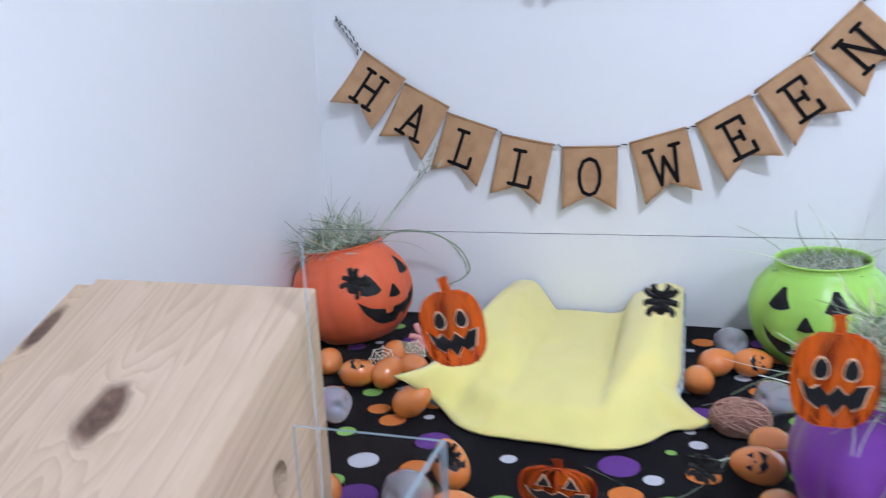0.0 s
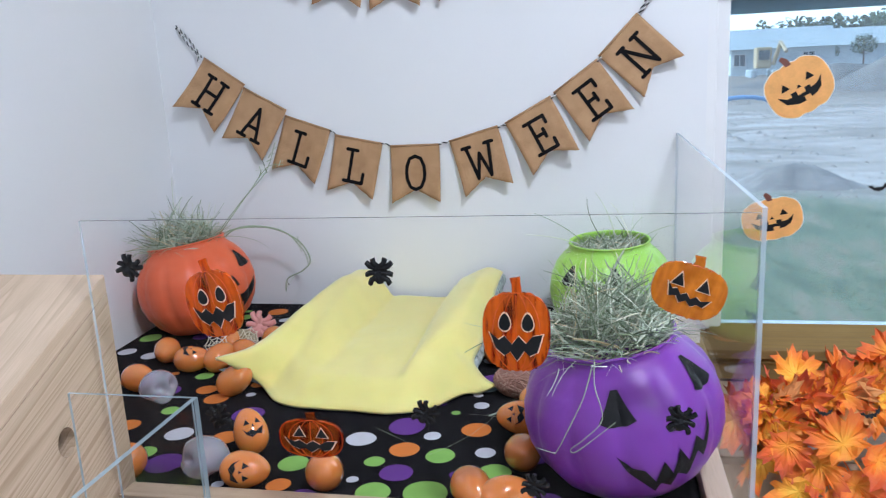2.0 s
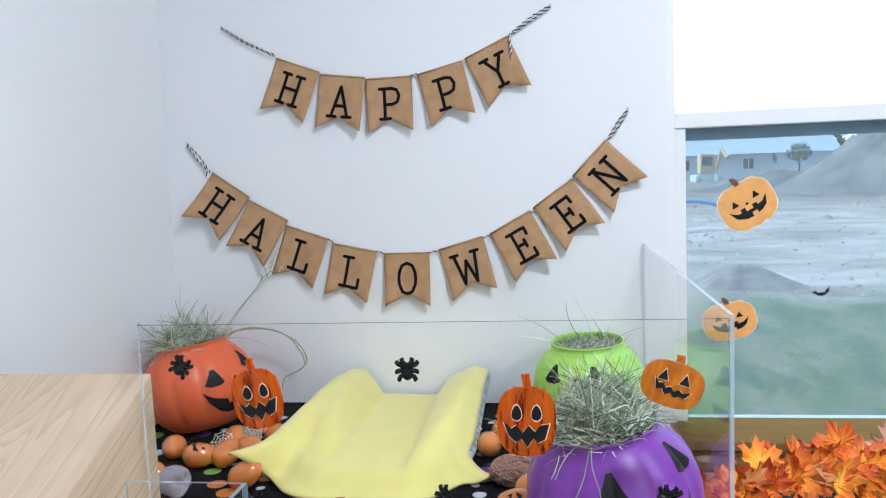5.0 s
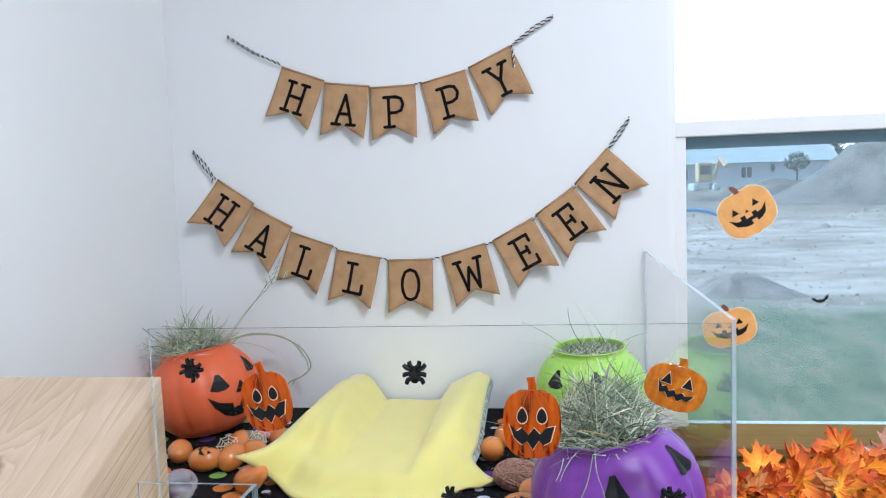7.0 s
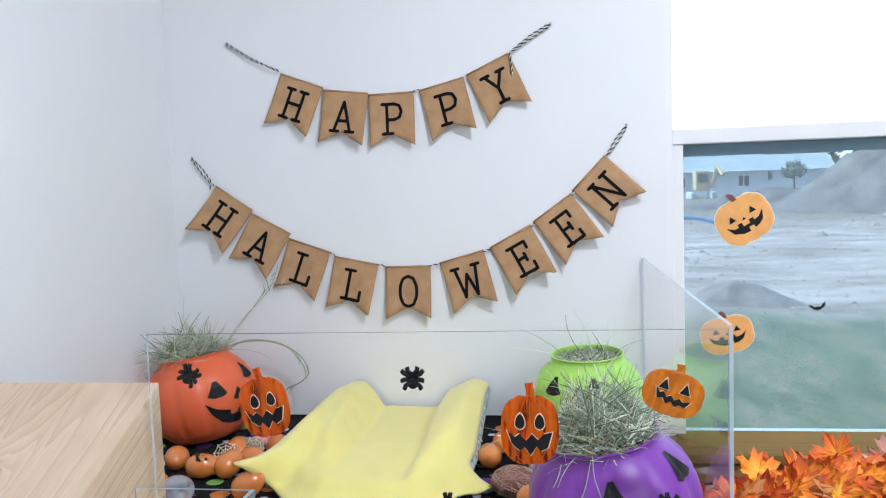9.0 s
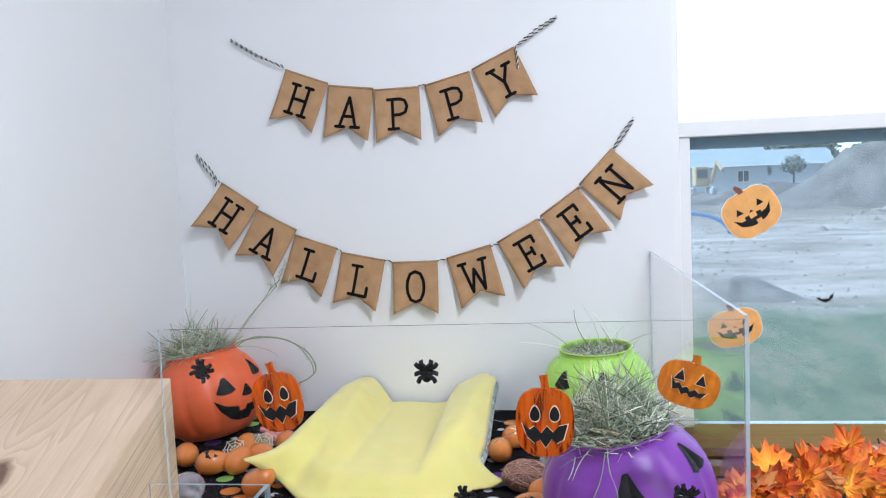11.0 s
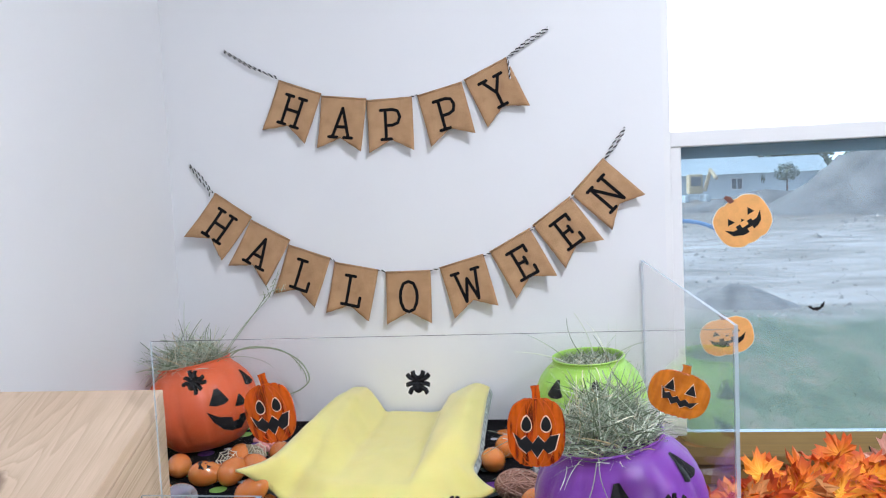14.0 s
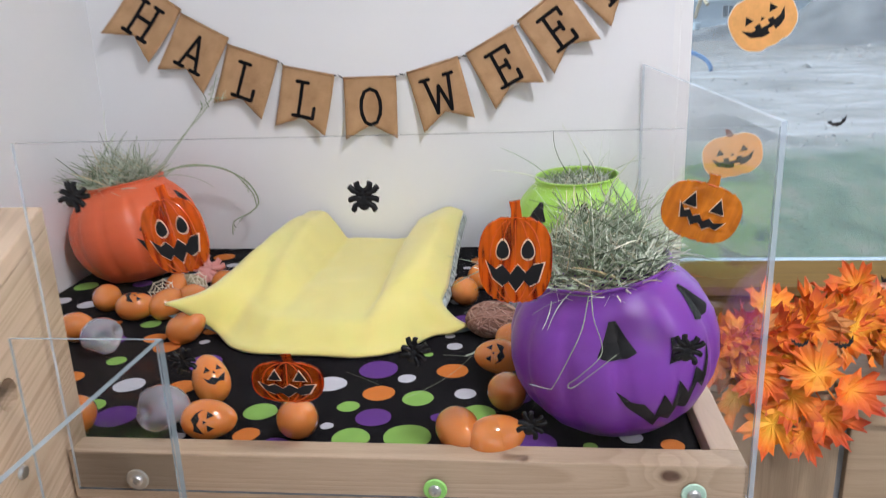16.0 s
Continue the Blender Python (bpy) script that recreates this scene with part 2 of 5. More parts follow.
WALL = plain("wall_paint", (0.8, 0.805, 0.82), 0.6, 0.012, 3, 260, 0.12, 0.0006)
TRIM = plain("white_vinyl", (0.82, 0.82, 0.82), 0.35, 0.02, 8, 300, 0.05)
CEIL = plain("ceiling_paint", (0.8, 0.8, 0.79), 0.8, 0.02, 4, 200, 0.2)
FLOOR = plain("floor_vinyl", (0.34, 0.33, 0.31), 0.5, 0.1, 4, 60, 0.1)
PINE_X, PINE_Y, PINE_Z = pine("pine_x", 0), pine("pine_y", 1), pine("pine_z", 2)
PINE_LID = pine("pine_lid", 1, 1.0, 0.0, ((0.066, -0.833, 0.932), (0.024, 0.038, 0.05)), -24.2, 0.42)
PINE_LID2 = pine("pine_lid_strip", 1, 0.97, 0.2, ((-0.072, -0.745, 0.97), (0.012, 0.04, 0.05)), -24.2)
PINE_SILL = pine("orange_pine", 0, 0.4, 1.3)
PINE_SILL.node_tree.nodes["Principled BSDF"].inputs["Specular IOR Level"].default_value = 0.0
PINE_RAIL = pine("rail_pine", 0, 0.82, 0.1, ((0.757, -0.712, 0.757), (0.013, 0.03, 0.008)))
# darker copies of the pine: the shade under the garland as colour
BENCH_SHADE_X, BENCH_SHADE_Z = pine("bench_shade_x", 0, 0.68, 0.3), pine("bench_shade_z", 2, 0.68, 0.3)
FLEECE = plain("black_fleece", (0.009, 0.008, 0.010), 1.0, 0.25, 60, 900, 0.8, 0.0015, spec=0.08)
DOTS = {k: plain("dot_" + k, c, 1.0, 0.06, 60, 900, 0.8, 0.001, spec=0.1) for k, c in
        (("white", (0.56, 0.56, 0.61)), ("green", (0.25, 0.47, 0.11)), ("purple", (0.13, 0.045, 0.24)), ("orange", (0.63, 0.19, 0.042)))}
YELLOW = plain("yellow_fleece", (0.84, 0.735, 0.245), 0.95, 0.03, 30, 700, 0.5, 0.0015, sheen=0.4, sub=0.1)
ACRYLIC = glass("acrylic", (0.994, 0.995, 0.996), 0.55, None, 0.007)
# cut edges of clear sheet: caught light painted pale, unlit edge painted dark
ACRYLIC_EDGE_LIT = glass("acrylic_edge_lit", (0.8, 0.84, 0.88), 0.3, ((0.55, 0.63, 0.70), 0.55))
GUARD_EDGE = glass("guard_edge", (0.7, 0.75, 0.78), 0.3, ((0.36, 0.44, 0.48), 0.6))
ACRYLIC_EDGE_DARK = glass("acrylic_edge_dark", (0.6, 0.62, 0.65), 0.2, ((0.13, 0.14, 0.15), 0.7))
PANE = glass("window_glass", (0.97, 0.98, 0.98), 0.4)
SCREEN = glass("screened_glass", (0.71, 0.82, 0.89), 0.3, ((0.74, 0.86, 0.95), 0.10))
BURLAP = burlap("burlap")
INK = plain("black_ink", (0.010, 0.009, 0.010), 0.9, 0.2, 60, 500, 0.1, spec=0.1)
CORD_B, CORD_W = plain("black_cord", (0.02, 0.02, 0.022), 0.8, 0.2, 200), plain("white_cord", (0.75, 0.75, 0.75), 0.8, 0.1, 200)
PURPLE = plain("purple_plastic", (0.21, 0.04, 0.37), 0.40, 0.05, 9, 250, 0.04, sub=0.12)
GREEN = plain("green_plastic", (0.39, 0.70, 0.11), 0.38, 0.05, 9, 250, 0.04, sub=0.12)
ORANGE = plain("orange_plastic", (0.80, 0.135, 0.042), 0.42, 0.05, 9, 250, 0.04, sub=0.12)
EGG = plain("egg_plastic", (0.70, 0.215, 0.04), 0.17, 0.05, 30, 300, 0.02, coat=1.0, sub=0.15)
EGG.node_tree.nodes["Principled BSDF"].inputs["Coat Roughness"].default_value = 0.13
BLACK = plain("black_print", (0.010, 0.010, 0.011), 0.5, 0.2, 50, 300, 0.05, spec=0.2)
SPIDER = plain("black_gel", (0.005, 0.005, 0.006), 0.25, 0.2, 90, 300, 0.3, 0.001, spec=0.3)
HAY = island("hay_green", ((0.0, (0.10, 0.14, 0.07)), (0.25, (0.27, 0.35, 0.21)), (0.55, (0.51, 0.60, 0.47)), (0.85, (0.80, 0.84, 0.70)), (1.0, (0.60, 0.47, 0.25))), 0.5)
GEL = gem("amber_gel", (0.14, 0.012, 0.002), (0.72, 0.14, 0.006), 0.52)
GEL_DARK = gem("dark_amber_gel", (0.035, 0.004, 0.001), (0.34, 0.05, 0.002), 0.62)
GEL_FLAT = gem("orange_gel", (0.52, 0.145, 0.006), (0.58, 0.175, 0.008), 0.25)
GEL_RIB = plain("gel_rib", (0.50, 0.085, 0.008), 0.12, 0.08, 60, 200, 0.0, coat=1.0)
SOIL = plain("topsoil", (0.27, 0.25, 0.24), 0.95, 0.35, 3, 12, 0.0)
SILVER = plain("pale_outline", (0.80, 0.58, 0.36), 0.3, 0.05, 60, 200, 0.0)
PAPER_O = plain("orange_cling", (0.90, 0.43, 0.13), 0.5, 0.14, 28, 300, 0.02)
PAPER_W = plain("white_cling", (0.85, 0.8, 0.72), 0.5, 0.04, 30, 300, 0.0)
STEM_B = plain("brown_cling", (0.2, 0.07, 0.05), 0.5, 0.1, 40, 300, 0.0)
FROST = plain("frosted_plastic", (0.80, 0.79, 0.86), 0.2, 0.04, 40, 300, 0.03, coat=1.0, sub=0.2)
FROST.node_tree.nodes["Principled BSDF"].inputs["Transmission Weight"].default_value = 0.72
FROST.node_tree.nodes["Principled BSDF"].inputs["IOR"].default_value = 1.2
STEEL = plain("zinc", (0.55, 0.56, 0.56), 0.3, 0.1, 60, 400, 0.1, metal=1.0)
GREEN_CAP = plain("green_washer", (0.28, 0.62, 0.16), 0.4, 0.05, 60, 300, 0.05)
PALE_CAP = plain("pale_washer", (0.42, 0.62, 0.5), 0.35, 0.05, 60, 300, 0.05)
ROPE = island("dried_fibre", ((0.0, (0.3, 0.14, 0.1)), (0.6, (0.42, 0.23, 0.17)), (1.0, (0.5, 0.33, 0.24))), 0.8)
SEAGRASS = island("seagrass", ((0.0, (0.22, 0.18, 0.1)), (0.6, (0.36, 0.3, 0.18)), (1.0, (0.45, 0.4, 0.27))), 0.8)
WEB = plain("cream_plastic", (0.75, 0.68, 0.52), 0.5, 0.05)
PINK = plain("pink_plastic", (0.7, 0.3, 0.27), 0.4, 0.05)
LEAF, TWIG = leaf_paint("maple_leaf"), plain("twig", (0.07, 0.03, 0.02), 0.7)
LEAF_PINK = plain("pale_pink_leaf", (0.75, 0.42, 0.34), 0.7, 0.15, 40)
LEAF_TAN = plain("tan_leaf", (0.6, 0.24, 0.07), 0.7, 0.2, 40)
GROUND = site_ground("site_ground")
PILE = plain("grey_dirt", (0.165, 0.155, 0.15), 0.95, 0.45, 0.9, 6, 0.0)
SIDING, ROOF = plain("grey_siding", (0.6, 0.68, 0.73), 0.7, 0.05, 1, 20, 0.1), plain("roof_shingle", (0.42, 0.50, 0.55), 0.9, 0.2, 2, 20)
GRASS = island("grass_blades", ((0.0, (0.12, 0.18, 0.10)), (0.5, (0.16, 0.23, 0.13)), (0.85, (0.20, 0.25, 0.15)), (1.0, (0.27, 0.27, 0.18))), 0.9)
CLOD = island("dirt_clod", ((0.0, (0.32, 0.28, 0.25)), (0.5, (0.40, 0.355, 0.325)), (1.0, (0.50, 0.46, 0.43))), 0.95)
DARKGLASS = plain("dark_window", (0.08, 0.1, 0.12), 0.1, 0.1, 3)
VEHICLE, FOLIAGE = plain("vehicle_paint", (0.5, 0.39, 0.23), 0.5, 0.1, 3), island("foliage", ((0.0, (0.04, 0.07, 0.03)), (1.0, (0.1, 0.14, 0.06))), 0.8)
BLUE = plain("blue_pipe", (0.12, 0.3, 0.6), 0.4, 0.05, 3)
LAMP_ON = bpy.data.materials.new("lamp_diffuser")
LAMP_ON.use_nodes = True
LAMP_ON.node_tree.nodes["Principled BSDF"].inputs["Emission Color"].default_value = (1, 0.98, 0.95, 1)
LAMP_ON.node_tree.nodes["Principled BSDF"].inputs["Emission Strength"].default_value = 8
OVERCAST = bpy.data.materials.new("overcast_sky")
OVERCAST.use_nodes = True
OVERCAST.node_tree.nodes["Principled BSDF"].inputs["Base Color"].default_value = (0, 0, 0, 1)
OVERCAST.node_tree.nodes["Principled BSDF"].inputs["Emission Color"].default_value = (0.86, 0.94, 1.0, 1)
OVERCAST.node_tree.nodes["Principled BSDF"].inputs["Emission Strength"].default_value = 2.2
GAP_SHADE = plain("gap_shade", (0.22, 0.22, 0.22), 0.8, 0.1)


# ---- mesh helpers ----
def part(name, bm, material, parent=None, label="", smooth=False):
    me = bpy.data.meshes.new(name)
    bmesh.ops.recalc_face_normals(bm, faces=bm.faces[:])
    bm.to_mesh(me)
    bm.free()
    for mt in material if isinstance(material, (tuple, list)) else (material,):
        me.materials.append(mt)
    if smooth:
        me.polygons.foreach_set("use_smooth", [True] * len(me.polygons))
    ob = new(name, me)
    ob.parent = parent
    return tagged(ob, label)


def root(name, m, label, category, group="", kind=""):
    ob = new(name)
    ob.empty_display_size = 0.02
    ob.matrix_basis = m
    return tagged(ob, label, category, group, kind)


def box(x0, x1, y0, y1, z0, z1, bevel=0.0, bm=None):
    bm = bm or bmesh.new()
    made = bmesh.ops.create_cube(bm, size=1.0, matrix=Matrix.Translation(((x0 + x1) / 2, (y0 + y1) / 2, (z0 + z1) / 2)) @ Matrix.Diagonal((x1 - x0, y1 - y0, z1 - z0, 1)))
    if bevel:
        es = list({e for v in made["verts"] for e in v.link_edges})
        bmesh.ops.bevel(bm, geom=es, offset=bevel, segments=2, affect="EDGES", profile=0.6)
    return bm


def prism(outline, depth, m=None, bevel=0.0, bm=None):
    """A flat outline in x and z, made depth thick towards -y."""
    bm = bm or bmesh.new()
    front = [bm.verts.new((x, -depth, z)) for x, z in outline]
    back = [bm.verts.new((x, 0, z)) for x, z in outline]
    k = len(outline)
    face = bm.faces.new(front)
    bm.faces.new(back[::-1])
    for i in range(k):
        bm.faces.new((front[i], back[i], back[(i + 1) % k], front[(i + 1) % k]))
    if bevel:
        bmesh.ops.bevel(bm, geom=list(face.edges), offset=bevel, segments=2, affect="EDGES")
    if m:
        bmesh.ops.transform(bm, matrix=m, verts=bm.verts[:])
    return bm


def tube(points, radius, sides=6, bm=None, taper=1.0):
    bm = bm or bmesh.new()
    pts = [Vector(p) for p in points]
    rings = []
    for i, p in enumerate(pts):
        d = (pts[min(i + 1, len(pts) - 1)] - pts[max(i - 1, 0)]).normalized()
        a = d.orthogonal().normalized() if not rings else (rings[-1][1] - d * rings[-1][1].dot(d)).normalized()
        b = d.cross(a)
        r = radius * (1 + (taper - 1) * i / max(1, len(pts) - 1))
        rings.append(([bm.verts.new(p + r * (a * math.cos(t) + b * math.sin(t))) for t in [2 * math.pi * k / sides for k in range(sides)]], a))
    for (r0, _), (r1, _) in zip(rings, rings[1:]):
        for k in range(sides):
            bm.faces.new((r0[k], r0[(k + 1) % sides], r1[(k + 1) % sides], r1[k]))
    bm.faces.new(rings[0][0][::-1])
    bm.faces.new(rings[-1][0])
    return bm


def lathe(profile, around=48, shape=None, bm=None):
    """Turn a profile of (radius, z) about z; shape(angle, r, z) may change the radius."""
    bm = bm or bmesh.new()
    rings = []
    for r, z in profile:
        if r < 1e-5:
            rings.append([bm.verts.new((0, 0, z))])
            continue
        ring = []
        for k in range(around):
            a = 2 * math.pi * k / around
            q = shape(a, r, z) if shape else r
            ring.append(bm.verts.new((q * math.cos(a), q * math.sin(a), z)))
        rings.append(ring)
    for a, b in zip(rings, rings[1:]):
        for k in range(around):
            j = (k + 1) % around
            if len(a) == 1:
                bm.faces.new((a[0], b[k], b[j]))
            elif len(b) == 1:
                bm.faces.new((a[k], a[j], b[0]))
            else:
                bm.faces.new((a[k], a[j], b[j], b[k]))
    return bm


def sheet(fn, nu, nv, thick):
    """A closed cloth: fn(u, v) gives the front, the back lies thick behind it along the surface."""
    bm = bmesh.new()
    eps = 1e-3
    front, back = [], []
    for j in range(nv + 1):
        for i in range(nu + 1):
            u, v = i / nu, j / nv
            p = Vector(fn(u, v))
            du = Vector(fn(min(1, u + eps), v)) - Vector(fn(max(0, u - eps), v))
            dv = Vector(fn(u, min(1, v + eps))) - Vector(fn(u, max(0, v - eps)))
            nrm = du.cross(dv).normalized()
            front.append(bm.verts.new(p))
            back.append(bm.verts.new(p - nrm * thick))
    w = nu + 1
    for j in range(nv):
        for i in range(nu):
            a, b, c, d = j * w + i, j * w + i + 1, (j + 1) * w + i + 1, (j + 1) * w + i
            bm.faces.new((front[a], front[b], front[c], front[d]))
            bm.faces.new((back[d], back[c], back[b], back[a]))
    rim = [i for i in range(w)] + [j * w + nu for j in range(1, nv + 1)] + [nv * w + i for i in range(nu - 1, -1, -1)] + [j * w for j in range(nv - 1, 0, -1)]
    for a, b in zip(rim, rim[1:] + rim[:1]):
        bm.faces.new((front[a], back[a], back[b], front[b]))
    return bm


def smoothstep(a, b, x):
    t = max(0.0, min(1.0, (x - a) / (b - a)))
    return t * t * (3 - 2 * t)


def structure(name, bm, material, label, category):
    return tagged(part(name, bm, material), label, category, "", "structure")


# ---- room ----
X0, X1, Y0, YB, ZC = -0.125, 3.3, 0.0, -3.6, 2.42
WX0, WX1, WZ0, WZ1 = 0.873, 1.95, 0.672, 2.05
bm = box(X0 - 0.12, WX0, Y0, 0.16, 0, ZC)
box(WX1, X1 + 0.12, Y0, 0.16, 0, ZC, bm=bm)
box(WX0, WX1, Y0, 0.16, 0, WZ0, bm=bm)
box(WX0, WX1, Y0, 0.16, WZ1, ZC, bm=bm)
structure("wall_north", bm, WALL, "smooth white painted wall with a window opening", "wall")
structure("wall_west", box(X0 - 0.12, X0, YB, Y0, 0, ZC), WALL, "smooth white painted side wall", "wall")
structure("wall_east", box(X1, X1 + 0.12, YB, Y0, 0, ZC), WALL, "smooth white painted side wall", "wall")
bm = box(X0 - 0.12, 0.0, YB - 0.12, YB, 0, ZC)
box(1.8, X1 + 0.12, YB - 0.12, YB, 0, ZC, bm=bm)
box(0.0, 1.8, YB - 0.12, YB, 0, 0.8, bm=bm)
box(0.0, 1.8, YB - 0.12, YB, 2.2, ZC, bm=bm)
structure("wall_south", bm, WALL, "smooth white painted wall, unseen, with an added opening for fill light", "wall")
structure("ceiling", box(X0 - 0.12, X1 + 0.12, YB - 0.12, 0.16, ZC, ZC + 0.1), CEIL, "flat white painted ceiling", "ceiling")
structure("floor", box(X0 - 0.12, X1 + 0.12, YB - 0.12, 0.16, -0.1, 0), FLOOR, "plain grey-brown vinyl floor", "floor")
for lx, ly in LAMPS:
    lamp = root("ceiling_light", pose(lx, ly, ZC), "round white ceiling light, switched on", "ceiling light", "ceiling lights")
    part("housing", lathe(((0.0, 0.0), (0.16, 0.0), (0.16, -0.02), (0.145, -0.024), (0.0, -0.024)), 40), TRIM, lamp)
    part("diffuser", lathe(((0.0, -0.0245), (0.138, -0.0245), (0.13, -0.03), (0.0, -0.032)), 40), LAMP_ON, lamp, "glowing white diffuser")

# window in the north wall
win = tagged(new("window_1"), "white vinyl single-hung window with a screened lower pane", "window", "", "structure")
win.matrix_basis = pose(WX0, 0, WZ0)
WW, WH = WX1 - WX0, WZ1 - WZ0
SASH = 1.286 - WZ0
part("frame", box(0, 0.026, 0.075, 0.155, 0.0182, WH, 0.003), TRIM, win)
part("frame", box(WW - 0.026, WW, 0.075, 0.155, 0.0182, WH, 0.003), TRIM, win)
part("frame", box(0.026, WW - 0.026, 0.075, 0.155, WH - 0.03, WH, 0.003), TRIM, win)
part("frame", box(0.026, WW - 0.026, 0.1175, 0.155, 0, 0.012, 0.003), TRIM, win)
part("stile", box(0.026, 0.048, 0.09, 0.13, 0.0182, SASH, 0.002), TRIM, win)
part("stile", box(WW - 0.05, WW - 0.026, 0.09, 0.13, 0.0182, SASH, 0.002), TRIM, win)
part("meeting_rail", box(0.026, WW - 0.026, 0.085, 0.14, SASH, SASH + 0.031, 0.003), TRIM, win, "white meeting rail")
# solid strip coloured as the sash's shadow along the top of the pane
part("sash_shade", box(0.048, WW - 0.05, 0.128, 0.14, SASH - 0.024, SASH, 0.001), plain("sash_shade_tone", (0.30, 0.38, 0.40), 0.5, 0.05), win, "grey-green strip for the sash's shade on the glass")
part("sash_pane", box(0.048, WW - 0.05, 0.118, 0.121, 0.012, SASH), SCREEN, win, "hazy screened lower pane").visible_shadow = False
part("pane", box(0.026, WW - 0.026, 0.125, 0.128, SASH + 0.031, WH - 0.03), PANE, win, "clear upper pane").visible_shadow = False
sill = tagged(new("window_sill"), "varnished orange pine window stool and apron", "window sill", "", "structure")
sill.matrix_basis = pose(0, 0, 0)
part("stool", box(WX0 + 0.001, WX1 - 0.001, -0.0335, 0.117, 0.6725, 0.690, 0.003), PINE_SILL, sill)
for hx in (WX0, WX1 + 0.03):
    part("stool_horn", box(hx - 0.03, hx, -0.0335, -0.0005, 0.6725, 0.690, 0.002), PINE_SILL, sill)
part("apron", box(WX0 - 0.01, WX1 + 0.01, -0.018, -0.0005, 0.628, 0.672, 0.003), PINE_SILL, sill)
part("bead", tube([(WX0 - 0.01, -0.018, 0.664), (WX1 + 0.01, -0.018, 0.664)], 0.006, 8), PINE_SILL, sill)

# unseen window behind the camera, added to frame the fill lamp
win2 = tagged(new("window_2"), "wide white window, unseen, added around the fill lamp", "window", "", "structure")
win2.matrix_basis = pose(0, YB, 0.8)
for a in ((0, 0.05, 0, 1.4), (1.75, 1.8, 0, 1.4), (0.05, 1.75, 0, 0.05), (0.05, 1.75, 1.35, 1.4), (0.88, 0.92, 0.05, 1.35)):
    part("frame", box(a[0], a[1], -0.08, -0.03, a[2], a[3], 0.004), TRIM, win2)

# ---- outside ----
def ground_z(x, y):
    far = smoothstep(10, 16, y)
    return -0.85 + 0.05 * noise.noise((x * 0.3, y * 0.3, 0)) * min(1, y / 10) + 0.16 * far * noise.noise((x * 0.35, y * 0.9, 4)) + 0.05 * far * noise.noise((x * 1.3, y * 2.2, 7))


bm = bmesh.new()
nx, ny = 150, 150
gv = []
for j in range(ny + 1):
    for i in range(nx + 1):
        gx, gy = 5 + 190 * (2 * i / nx - 1) ** 3 + 6 * (2 * i / nx - 1), 0.3 + 700 * (j / ny) ** 2.2
        gv.append(bm.verts.new((gx, gy, ground_z(gx, gy))))
for j in range(ny):
    for i in range(nx):
        a = j * (nx + 1) + i
        bm.faces.new((gv[a], gv[a + 1], gv[a + nx + 2], gv[a + nx + 1]))
structure("ground", bm, GROUND, "rough grass giving way to raked pale dirt", "ground")


bm = bmesh.new()
arc = [(900 * math.sin(a), 900 * math.cos(a)) for a in [radians(-70 + 140 * k / 24) for k in range(25)]]
low, high = [bm.verts.new((x, y, -30)) for x, y in arc], [bm.verts.new((x, y, 900)) for x, y in arc]
for k in range(24):
    bm.faces.new((low[k], low[k + 1], high[k + 1], high[k]))
structure("backdrop", bm, OVERCAST, "white overcast sky beyond the site", "sky")


def heap(name, cx, cy, rx, ry, hgt, seed, label, material=PILE):
    bm = bmesh.new()
    k, rings = 72, 22
    grid = []
    for j in range(rings + 1):
        q = j / rings
        row = []
        for i in range(k):
            a = 2 * math.pi * i / k
            wob = 1 + 0.18 * noise.noise((math.cos(a) * 1.5 + seed, math.sin(a) * 1.5, 0))
            x, y = rx * q * wob * math.cos(a), ry * q * wob * math.sin(a)
            z = hgt * (1 - smoothstep(0.05, 1.0, q) ** 0.85) + 0.2 * hgt * noise.noise((x * 4.5 / rx + seed, y * 4.5 / rx, 3)) * (1 - q) - 0.1 * q
            z += 0.07 * hgt * noise.noise((x * 19 / rx + seed, y * 19 / rx, 5)) * (1 - q)
            z += 0.16 * hgt * noise.noise((math.cos(a) * 7 + seed, math.sin(a) * 7, q * 1.2)) * q * (1 - q) * 2
            row.append(bm.verts.new((x, y, z)))
        grid.append(row)
    for a, b in zip(grid, grid[1:]):
        for i in range(k):
            bm.faces.new((a[i], a[(i + 1) % k], b[(i + 1) % k], b[i]))
    ob = part(name, bm, material, None, label, True)
    ob.matrix_basis = pose(cx, cy, -0.85)
    return tagged(ob, "", "dirt heap")


heap("dirt_heap", 21.5, 46, 9.0, 8, 4.05, 2.0, "tall heap of grey excavated dirt")
heap("dirt_heap", 3.75, 11.6, 1.4, 0.8, 0.36, 7.0, "low heap of dark topsoil at the grass edge", SOIL)
heap("dirt_heap", 17.0, 55, 9, 5, 1.3, 4.0, "low bank of brown dirt")
rnd = random.Random(31)
bm = bmesh.new()
for _ in range(60000):
    x, y = rnd.uniform(0.8, 9.0), rnd.uniform(1.2, 11.5)
    if y > 10.4 + 1.4 * noise.noise((x * 0.7, 2.0, 0)) or noise.noise((x * 0.8, y * 0.35, 4)) > 0.25 + rnd.uniform(0, 0.4):
        continue
    gz = ground_z(x, y) - 0.005
    a, hgt, w = rnd.uniform(0, 6.3), rnd.uniform(0.01, 0.035), rnd.uniform(0.002, 0.005)
    bm.faces.new([bm.verts.new(c) for c in ((x - w * math.cos(a), y - w * math.sin(a), gz), (x + w * math.cos(a), y + w * math.sin(a), gz), (x + rnd.gauss(0, 0.04), y + rnd.gauss(0, 0.04), gz + hgt))])
tagged(part("grass", bm, GRASS, None, "rough uneven grass below the window"), "", "grass", "", "stuff")
bm = bmesh.new()
